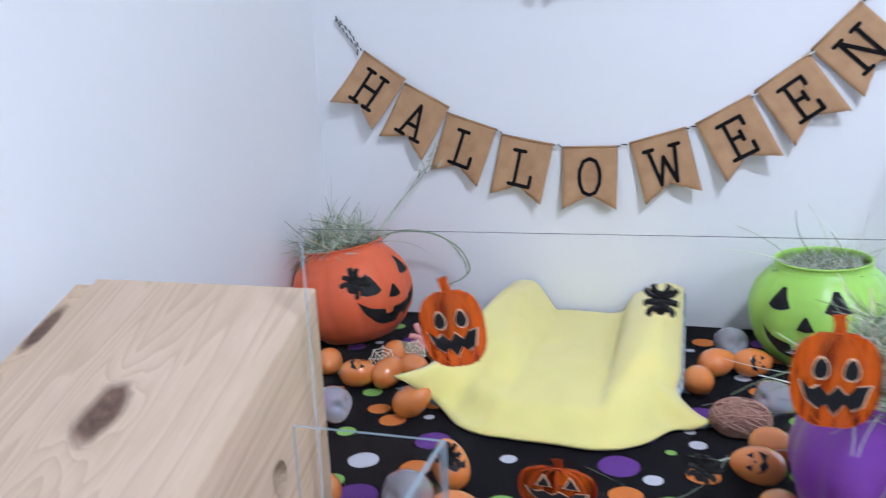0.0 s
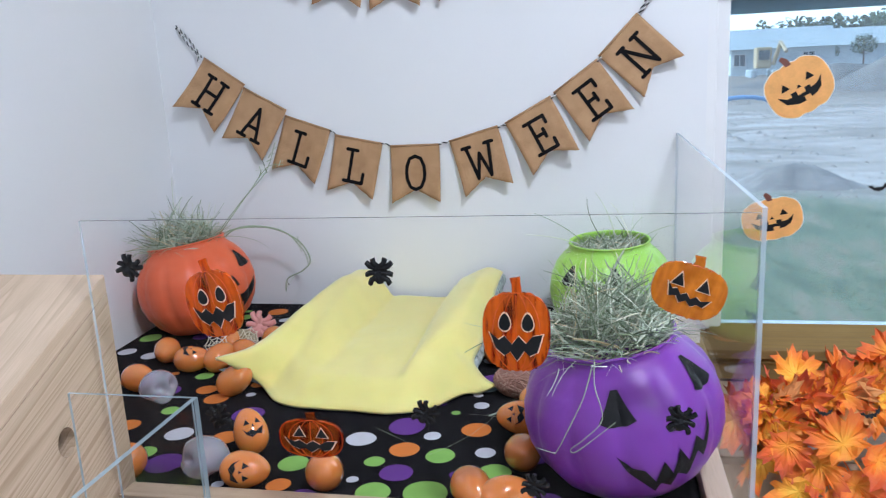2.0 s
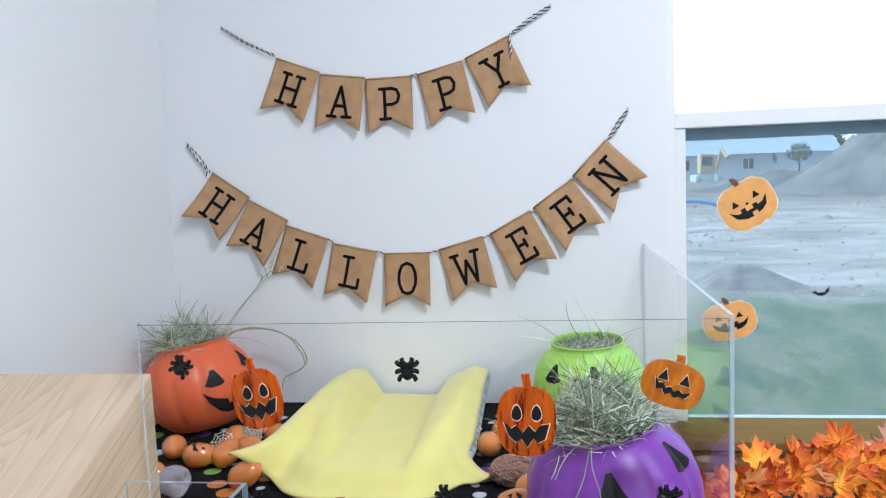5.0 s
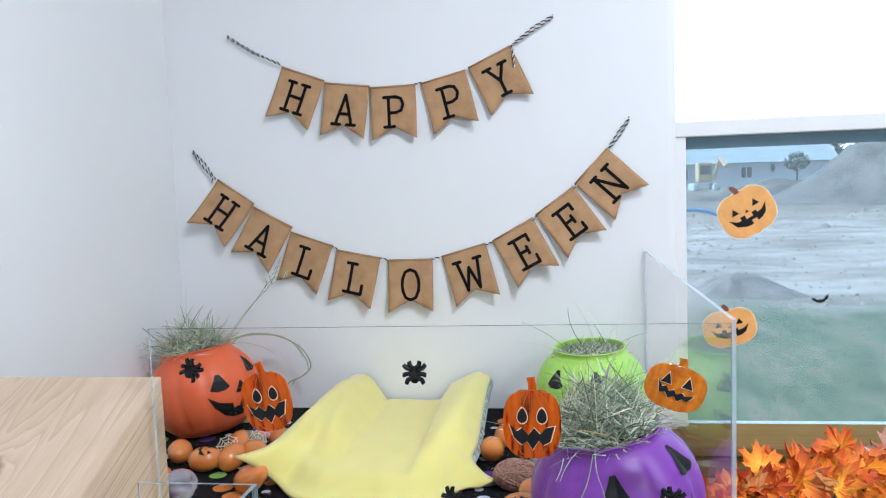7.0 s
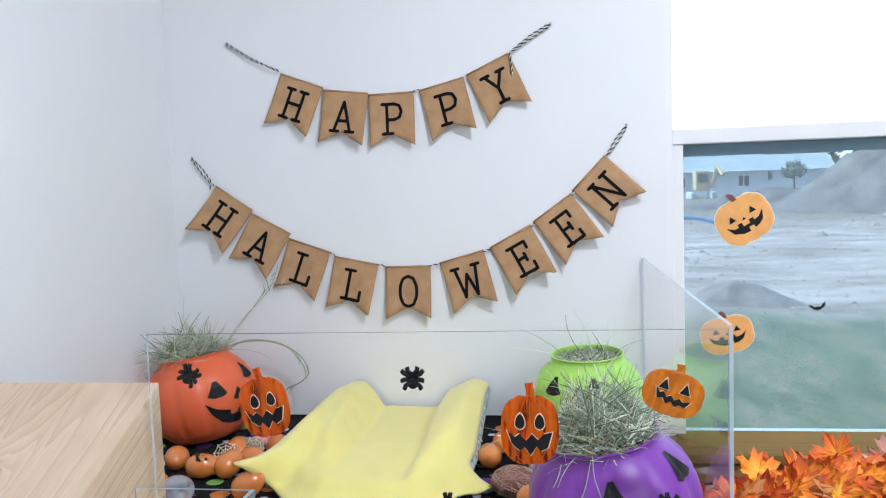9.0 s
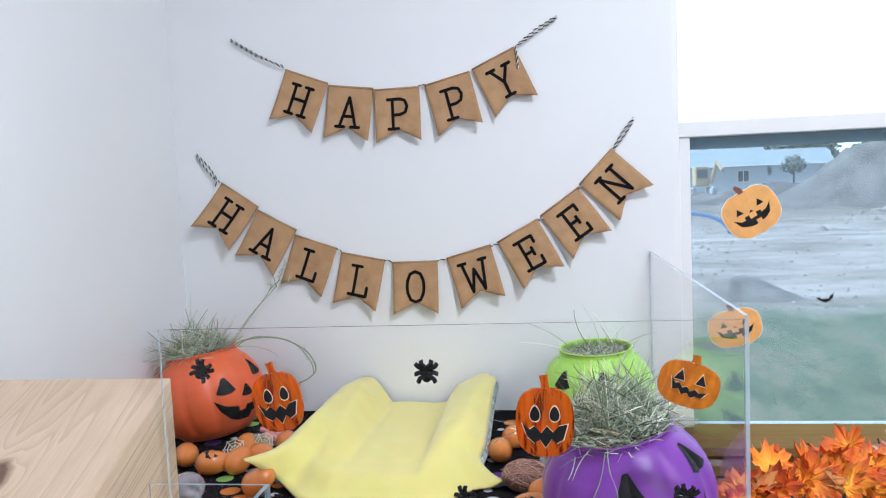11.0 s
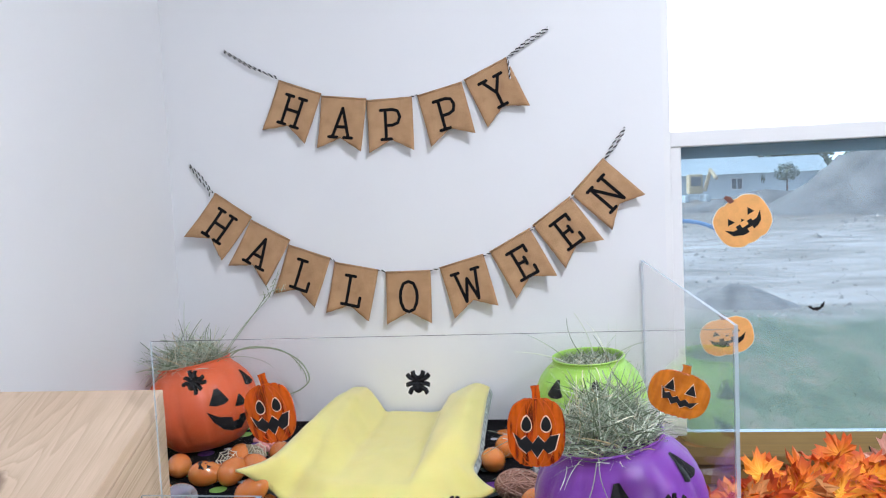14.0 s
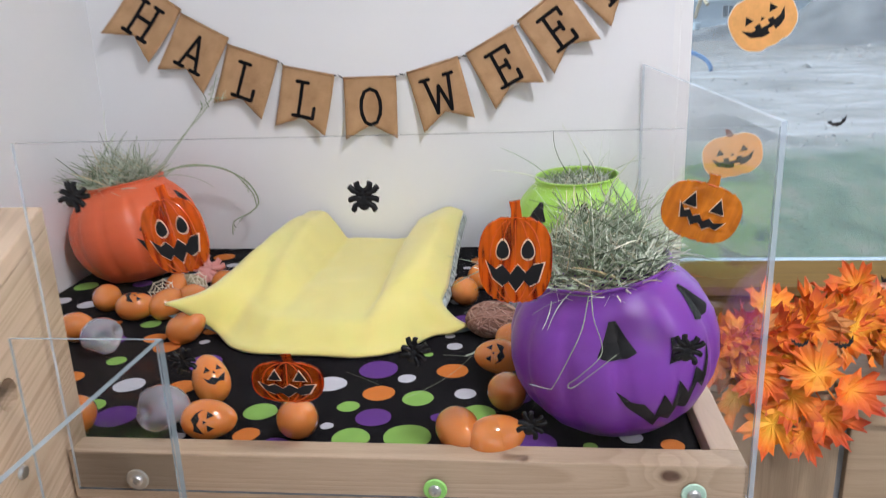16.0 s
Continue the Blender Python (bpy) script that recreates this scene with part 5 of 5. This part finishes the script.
# ---- clings on the front sheet ----
def spider(x, z, turn, size, where=PY, label="small black gel spider stuck on the acrylic", skin=SPIDER, lay=0):
    s = root("spider_cling", pose(x, where - 0.0004, z, lay, turn, 0) @ Matrix.Scale(size, 4), label, "spider cling", "spider clings")
    bm = bmesh.new()
    bmesh.ops.create_icosphere(bm, subdivisions=3, radius=1, matrix=pose(0, -0.002, -0.0035) @ Matrix.Diagonal((0.0056, 0.0022, 0.0068, 1)))
    part("abdomen", bm, skin, s, "", True)
    bm = bmesh.new()
    bmesh.ops.create_icosphere(bm, subdivisions=3, radius=1, matrix=pose(0, -0.0018, 0.0042) @ Matrix.Diagonal((0.0042, 0.0018, 0.0036, 1)))
    part("head", bm, skin, s, "", True)
    for side in (-1, 1):
        for z0, mx, mz, ex, ez in ((0.0045, 0.0048, 0.0085, 0.0052, 0.0118), (0.003, 0.0082, 0.0055, 0.0108, 0.0085), (0.0, 0.0085, -0.0005, 0.0112, -0.0018), (-0.003, 0.0072, -0.0065, 0.0086, -0.0098)):
            bm = tube([(side * 0.002, -0.0016, z0), (side * mx * 0.6, -0.0017, z0 + (mz - z0) * 0.6), (side * mx, -0.0018, mz), (side * (mx + ex) / 2, -0.0017, (mz + ez) / 2), (side * ex, -0.0016, ez), (side * ex * 1.06, -0.0015, ez * 1.06)], 0.0026, 7, taper=0.9)
            part("leg", bm, skin, s, "", True)


for sx, sz, st, ss in ((0.249, 1.018, 35, 0.98), (0.500, 1.014, 0, 1.05), (0.764, 0.881, 12, 1.02), (0.325, 0.866, -20, 0.95), (0.535, 0.877, 30, 0.98), (0.635, 0.808, 25, 0.98)):
    spider(sx, sz, st, ss)
spider(0.135, FZ + 0.035, 20, 1.9, -0.225, "pink plastic spider leaning by the orange pail", PINK, -25)


def pumpkin_outline(w, h, lobes_n, squat):
    """A ribbed pumpkin: lobed top and foot, full sides."""
    pts = []
    for k in range(96):
        a = 2 * math.pi * k / 96
        x, z = math.sin(a), math.cos(a)
        e = 0.72
        px, pz = math.copysign(abs(x) ** e, x), math.copysign(abs(z) ** e, z)
        edge = abs(z) ** 2
        pz *= 1 - 0.06 * edge * (1 - abs(math.cos(px * lobes_n * math.pi / 2)))
        pts.append((px * w / 2 * (1 - 0.05 * max(0, -z)), pz * h / 2))
    return pts


def grow(poly, d):
    cx, cz = sum(p[0] for p in poly) / len(poly), sum(p[1] for p in poly) / len(poly)
    return [(cx + (x - cx) * (1 + d), cz + (z - cz) * (1 + d * 1.3)) for x, z in poly]


def gel_pumpkin(x, z, w, h, turn, material, style, label):
    """A glossy moulded pumpkin with pale-edged black features."""
    g = root("pumpkin_cling", pose(x, PY - 0.0004, z, 0, turn, 0), label, "pumpkin cling", "pumpkin clings")
    part("body", prism(pumpkin_outline(w, h, 5, 1), 0.004, None, 0.0018), material, g)
    stem = [(-0.07 * w, 0.46 * h), (-0.05 * w, 0.58 * h), (-0.09 * w, 0.66 * h), (0.06 * w, 0.68 * h), (0.06 * w, 0.58 * h), (0.09 * w, 0.46 * h)]
    part("stem", prism(stem, 0.0034, None, 0.0008), material, g)
    if style != "flat":
        for q in (-0.62, -0.33, 0.0, 0.33, 0.62):
            pts = [(q * w / 2 * math.cos(t * 1.25) * 1.12, -0.0042, h / 2 * 0.93 * math.sin(t * 1.25) / math.sin(1.25)) for t in [-1 + 2 * k / 10 for k in range(11)]]
            part("rib", tube(pts, 0.0004, 5), GEL_RIB, g)
    edge_line = [(px * 0.985, -0.0034, pz * 0.985) for px, pz in pumpkin_outline(w, h, 5, 1)]
    part("rim", tube(edge_line + edge_line[:1], 0.0006, 5), GEL_RIB, g)
    if style == "round":
        e = [(0.082 * math.sin(a) * (1 - 0.28 * math.cos(a)) * w, 0.105 * math.cos(a) * h) for a in [2 * math.pi * k / 18 for k in range(18)]]
        eyes = [[(s * 0.17 * w + px, 0.13 * h + pz) for px, pz in e] for s in (-1, 1)]
    else:
        eyes = [[(s * 0.18 * w - 0.09 * w, 0.06 * h), (s * 0.18 * w + 0.09 * w, 0.06 * h), (s * 0.18 * w + s * -0.01 * w, 0.30 * h)] for s in (-1, 1)]
    mouth = [(-0.36, -0.02), (-0.24, -0.09), (-0.16, -0.05), (-0.06, -0.13), (0.03, -0.05), (0.13, -0.12), (0.22, -0.05), (0.36, -0.03), (0.29, -0.2), (0.18, -0.24), (0.11, -0.19), (0.01, -0.29), (-0.08, -0.2), (-0.16, -0.24), (-0.28, -0.17)]
    mouth = [(px * 1.08 * w, (pz * 1.3 + 0.02) * h) for px, pz in mouth]
    if style == "flat":
        mouth = [(-0.30, 0.06), (-0.22, -0.06), (-0.16, -0.02), (-0.09, -0.12), (-0.02, -0.06), (0.05, -0.15), (0.12, -0.08), (0.19, -0.14), (0.32, -0.08), (0.24, -0.24), (0.15, -0.22), (0.08, -0.29), (0.0, -0.20), (-0.08, -0.27), (-0.15, -0.16), (-0.24, -0.20)]
        mouth = [(px * w, (pz + 0.02) * h) for px, pz in mouth]
    for nm, poly in [("eye", e) for e in eyes] + [("mouth", mouth)]:
        d = 0.16 if nm == "eye" else 0.06
        part("outline", prism(grow(poly, d), 0.0005, pose(0, -0.0039, 0)), SILVER, g, "pale outline")
        part(nm, prism(poly, 0.0006, pose(0, -0.0044, 0)), BLACK, g, "black " + nm)


gel_pumpkin(0.335, 0.983, 0.055, 0.066, -10, GEL, "round", "amber gel pumpkin cling with a grin, on clear acrylic")
gel_pumpkin(0.6225, 0.960, 0.060, 0.074, 1, GEL, "round", "amber gel pumpkin cling with a grin, on clear acrylic")
gel_pumpkin(0.420, 0.8475, 0.065, 0.039, 2, GEL_DARK, "squat", "squat dark amber gel pumpkin cling on clear acrylic")
gel_pumpkin(0.768, 0.999, 0.061, 0.046, 19, GEL_FLAT, "flat", "flat orange gel pumpkin cling, tilted, on clear acrylic")


# ---- clings on the window ----
def paper_pumpkin(x, z, w, h, turn, label):
    g = root("window_cling", pose(x, 0.1176, z, 0, turn, 0), label, "window cling", "window clings")
    shape = pumpkin_outline(w, h, 4, 1)
    part("border", prism(grow(shape, 0.022), 0.0004), PAPER_W, g)
    part("body", prism(shape, 0.0004, pose(0, -0.00045, 0)), PAPER_O, g)
    part("stem", prism([(-0.03 * w, 0.45 * h), (-0.07 * w, 0.62 * h), (-0.02 * w, 0.66 * h), (0.05 * w, 0.56 * h), (0.06 * w, 0.45 * h)], 0.0005, pose(0, -0.0009, 0)), STEM_B, g)
    for s in (-1, 1):
        part("eye", prism([(s * 0.2 * w - 0.07 * w, 0.06 * h), (s * 0.2 * w + 0.07 * w, 0.06 * h), (s * 0.2 * w, 0.2 * h)], 0.0004, pose(0, -0.0009, 0)), BLACK, g)
    part("nose", prism([(-0.04 * w, 0.0), (0.04 * w, 0.0), (0, 0.06 * h)], 0.0004, pose(0, -0.0009, 0)), BLACK, g)
    mouth = [(-0.36, 0.02), (-0.24, -0.09), (-0.16, -0.10), (-0.16, -0.03), (-0.07, -0.03), (-0.07, -0.12), (0.06, -0.12), (0.06, -0.04), (0.15, -0.04), (0.15, -0.10), (0.25, -0.08), (0.36, 0.02), (0.29, -0.17), (0.19, -0.24), (0.1, -0.26), (0.1, -0.19), (0.0, -0.19), (0.0, -0.28), (-0.12, -0.27), (-0.28, -0.18)]
    part("mouth", prism([(px * w, pz * h) for px, pz in mouth], 0.0004, pose(0, -0.0009, 0)), BLACK, g)


paper_pumpkin(1.045, 1.130, 0.112, 0.096, -30, "orange jack-o-lantern cling stuck on the window pane")
paper_pumpkin(1.010, 0.892, 0.106, 0.078, -12, "orange jack-o-lantern cling low on the window pane")
bat = [(-0.5, 0.18), (-0.36, 0.1), (-0.3, 0.18), (-0.24, 0.02), (-0.12, -0.02), (-0.07, 0.06), (-0.03, 0.0), (0.03, 0.0), (0.07, 0.06), (0.12, -0.02), (0.24, 0.04), (0.28, 0.2), (0.36, 0.16), (0.5, 0.36), (0.42, 0.0), (0.28, -0.06), (0.2, -0.18), (0.08, -0.14), (0.0, -0.26), (-0.08, -0.14), (-0.22, -0.18), (-0.3, -0.04), (-0.42, 0.0)]
ob = part("bat_cling", prism([(a * 0.034, b * 0.034) for a, b in bat], 0.0004), BLACK, None, "small black bat cling on the window pane")
ob.matrix_basis = pose(1.187, 0.1176, 0.948, 0, -6, 0)
tagged(ob, "", "bat cling")
# ---- yellow fleece bed ----
def bed(u, v):
    """Slumped pouch: u left to right, v front to back; its back leans on the wall, one front corner is lifted."""
    xl = 0.207 - 0.004 * v - 0.042 * (1 - v) ** 14
    xr = 0.519 + 0.004 * v + 0.036 * (1 - v) ** 14 - 0.007 * math.exp(-((v - 0.17) / 0.06) ** 2)
    x = xl + (xr - xl) * u
    yf = -0.440 - 0.052 * math.sin(math.pi * min(1.0, u)) ** 0.7 + 0.048 * smoothstep(0.6, 1.0, u) + 0.020 * math.exp(-((u - 0.89) / 0.06) ** 2) + 0.034 * math.exp(-((u - 0.13) / 0.08) ** 2) + 0.022 * smoothstep(0.0, 0.15, u) * (1 - smoothstep(0.5, 0.8, u))
    y = yf + (-0.016 - yf) * v
    edge = min(u, 1 - u)
    zf = 0.008 + 0.055 * (1 - smoothstep(0.0, 0.20, u)) ** 1.5 + 0.008 * smoothstep(0.93, 1.0, u)
    zb = 0.022 + 0.032 * smoothstep(-0.05, 0.15, u) * (1 - smoothstep(0.20, 0.36, u)) + 0.012 * (1 - smoothstep(0.2, 0.36, u)) + 0.026 * smoothstep(0.66, 0.76, u) + 0.024 * smoothstep(0.74, 1.0, u)
    z = zf + (zb - zf) * smoothstep(0.0, 1.0, v)
    z += 0.024 * smoothstep(0.0, 0.13, v) * (1 - 0.75 * smoothstep(0.3, 1.0, v)) * smoothstep(0.0, 0.10, edge)
    left, right = max(0.0, 1 - ((u - 0.15) / 0.17) ** 2) ** 0.65, max(0.0, 1 - ((u - 0.86) / 0.15) ** 2) ** 0.65
    z += 0.020 * left * smoothstep(0.06, 0.4, v) * (1 - 0.55 * smoothstep(0.75, 1, v))
    z += 0.027 * right * smoothstep(0.02, 0.3, v) * (1 - 0.5 * smoothstep(0.7, 1, v))
    z -= 0.004 * math.exp(-((u - 0.705) / 0.02) ** 2) * smoothstep(0.05, 0.5, v) + 0.003 * math.exp(-((u - 0.335) / 0.025) ** 2) * smoothstep(0.2, 0.6, v)
    z += 0.0022 * noise.noise((u * 4, v * 4, 1.0)) * smoothstep(0, 0.1, edge) * smoothstep(0, 0.2, v) + 0.0012 * noise.noise((u * 14, v * 11, 3.0))
    z += 0.0016 * math.sin(u * 46 + 3 * noise.noise((u * 3, v * 3, 7))) * (1 - smoothstep(0.0, 0.22, v)) * smoothstep(0.0, 0.05, v)
    return (x, y, FZ + z)


def bed_bottom(u, v):
    x, y, z = bed(u, v)
    out = 0.003 * (1 if u > 0.5 else -1) * smoothstep(0.4, 0.5, abs(u - 0.5))
    return (x + out, y + 0.012 * (1 - v) ** 6, FZ + 0.0025 + (0.76 + 0.12 * v) * max(0.0, z - FZ - 0.014))


cushion = root("fleece_bed", pose(0, 0, 0), "slumped pale yellow fleece cushion bed with pointed corners", "pet bed")
bm = sheet(bed, 64, 56, 0.004)
part("top_cover", bm, YELLOW, cushion, "soft yellow fleece cover", True)
bm = bmesh.new()
rows2 = []
for i in range(57):
    v = i / 56
    a, b = Vector(bed(1, v)), Vector(bed_bottom(1, v))
    rows2.append([bm.verts.new(a.lerp(b, q) + Vector((0.003 * math.sin(math.pi * q), 0, -0.003))) for q in (0, 0.25, 0.5, 0.75, 1)])
for a, b in zip(rows2, rows2[1:]):
    for k in range(4):
        bm.faces.new((a[k], a[k + 1], b[k + 1], b[k]))
part("side_panel", bm, plain("printed_side", (0.4, 0.44, 0.42), 0.9, 0.7, 130, 300, 0.3), cushion, "printed cotton side panel", True)
bm = sheet(lambda u, v: bed_bottom(u, v), 40, 30, 0.001)
part("underside", bm, plain("printed_cotton_base", (0.25, 0.33, 0.33), 0.9, 0.6, 80, 300, 0.3), cushion, "printed cotton underside", True)

# ---- pine bench and leaf garland ----
bench = root("pine_bench", pose(0, 0, 0), "pine planter bench under the window, boards toned down for the garland's shade", "bench")
part("end_board", box(0.846, 1.048, -0.372, -0.354, 0, 0.652, 0.002), BENCH_SHADE_Z, bench)
part("front_board", box(1.064, 1.72, -0.362, -0.344, 0, 0.610, 0.002), BENCH_SHADE_X, bench)
part("top_rail", box(1.060, 1.72, -0.368, -0.30, 0.6105, 0.648, 0.005), BENCH_SHADE_X, bench)
part("top_board", box(0.846, 1.72, -0.2995, -0.02, 0.60, 0.626, 0.002), BENCH_SHADE_X, bench)
# added grey strip that gives the gap between the boards its shade
part("gap_shade_strip", box(1.0485, 1.0635, -0.352, -0.335, 0, 0.6, 0.001), GAP_SHADE, bench)
part("end_board", box(1.722, 1.74, -0.36, -0.02, 0, 0.65, 0.002), BENCH_SHADE_Z, bench)


def leaf_mesh(name, seed, size, material):
    """Five-lobed toothed maple leaf, cupped along its veins."""
    rnd = random.Random(seed)
    bm = bmesh.new()
    half = [(0.0, 0.63), (0.08, 0.46), (0.16, 0.49), (0.15, 0.34), (0.19, 0.27), (0.27, 0.34), (0.38, 0.42), (0.37, 0.32), (0.53, 0.29), (0.44, 0.18), (0.36, 0.09), (0.47, 0.04), (0.40, -0.05), (0.27, -0.05), (0.35, -0.20), (0.21, -0.18), (0.05, -0.25)]
    outline = half + [(-x, y) for x, y in reversed(half[1:])]
    k = rnd.uniform(0.7, 1.7)
    cup, roll, tw = rnd.uniform(-0.5, 0.9), rnd.uniform(-0.6, 0.6), rnd.uniform(-0.5, 0.5)

    def lift(x, y):
        r = math.hypot(x, y)
        return cup * r * r * 0.7 + 0.10 * abs(math.sin(math.atan2(x, y + 0.1) * 2.5)) * r * k + roll * x * abs(x) + tw * x * y

    rings = []
    for q in (0.34, 0.68, 1.0):
        rings.append([bm.verts.new((x * q * size, y * q * size, (lift(x * q, y * q) + rnd.gauss(0, 0.035) * q) * size)) for x, y in outline])
    mid = bm.verts.new((0, 0, 0))
    m = len(outline)
    for i in range(m):
        j = (i + 1) % m
        bm.faces.new((mid, rings[0][i], rings[0][j]))
        for a, b in zip(rings, rings[1:]):
            bm.faces.new((a[i], b[i], b[j], a[j]))
    tube([(0, -0.02 * size, 0.001), (0.01 * size, -0.3 * size, -0.02 * size), (0.03 * size, -0.55 * size, -0.08 * size)], 0.0011, 5, bm)
    me = bpy.data.meshes.new(name)
    bm.to_mesh(me)
    bm.free()
    me.materials.append(material)
    return me


garland = root("leaf_garland", pose(0.98, -0.3, 0.64), "bushy garland of orange and red fabric maple leaves", "leaf garland")
inv = garland.matrix_basis.inverted()
shapes = [leaf_mesh("leaf", s, 0.065 + 0.006 * (s % 4), LEAF) for s in range(9)]
pale, tan = [leaf_mesh("leaf", s, 0.078, LEAF_PINK) for s in (20, 21)], [leaf_mesh("leaf", s, 0.08, LEAF_TAN) for s in (30, 31)]
rnd = random.Random(17)
SPINE = [Vector(c) for c in ((0.90, -0.335, 0.69), (1.0, -0.30, 0.70), (1.12, -0.23, 0.70), (1.26, -0.16, 0.68), (1.45, -0.12, 0.67))]
part("vine", tube([inv @ p for p in SPINE], 0.004, 6), TWIG, garland, "dark wrapped vine")


def put_leaf(p, out, spin, me):
    ob = new("leaf", me)
    ob.parent = garland
    q = out.to_track_quat("Z", "Y").to_matrix().to_4x4()
    ob.matrix_basis = inv @ Matrix.Translation(p) @ q @ pose(0, 0, 0, rnd.gauss(0, 24), rnd.gauss(0, 24), spin)


for i in range(250):
    t = (i / 250) ** 1.15 * (len(SPINE) - 1.001)
    k = int(t)
    c = SPINE[k].lerp(SPINE[k + 1], t - k)
    a = rnd.uniform(-2.6, 2.0)
    out = Vector((rnd.gauss(-0.1, 0.45), -math.cos(a) * 0.9 - 0.35, math.sin(a + 0.9) * 0.6 + 0.55))
    r = rnd.uniform(0.015, 0.06)
    p = c + out.normalized() * r + Vector((0, 0, rnd.uniform(-0.02, 0.015)))
    p.z = max(p.z, 0.675 if p.y > -0.33 else 0.60)
    pick = rnd.random()
    me = rnd.choice(tan) if pick > 0.9 else rnd.choice(shapes)
    put_leaf(p, out, rnd.uniform(0, 360), me)
for p, spin in (((0.975, -0.385, 0.665), 170), ((1.02, -0.39, 0.64), 200), ((0.935, -0.385, 0.69), 150), ((1.045, -0.388, 0.675), 230), ((0.905, -0.38, 0.66), 140), ((0.99, -0.40, 0.62), 185), ((0.95, -0.395, 0.63), 160), ((1.0, -0.395, 0.70), 20), ((0.90, -0.37, 0.71), 60)):
    put_leaf(Vector(p), Vector((rnd.gauss(0, 0.25), -1, 0.35)), spin + rnd.uniform(-20, 20), rnd.choice(shapes))
for p, spin in (((0.955, -0.33, 0.765), 10), ((1.10, -0.24, 0.765), 20), ((1.02, -0.3, 0.755), 60)):
    put_leaf(Vector(p), Vector((rnd.gauss(0, 0.2), -0.8, 0.6)), spin, rnd.choice(shapes[:4]))
put_leaf(Vector((1.2, -0.2, 0.735)), Vector((0.1, -0.7, 0.7)), 60, pale[0])
put_leaf(Vector((1.16, -0.24, 0.72)), Vector((-0.2, -0.8, 0.5)), 200, pale[1])
for bx, by, bz, turn, size in ((0.972, -0.40, 0.745, 10, 0.022), (1.032, -0.385, 0.738, -12, 0.026), (1.236, -0.062, 0.702, 20, 0.05), (1.272, -0.07, 0.692, -30, 0.045)):
    ob = part("paper_bat", prism([(a * size, b * size) for a, b in bat], 0.0012), BLACK, None, "black paper bat tucked behind the leaf garland")
    ob.matrix_basis = pose(bx, by, bz, -25, turn, 0)
    tagged(ob, "", "paper bat", "paper bats")
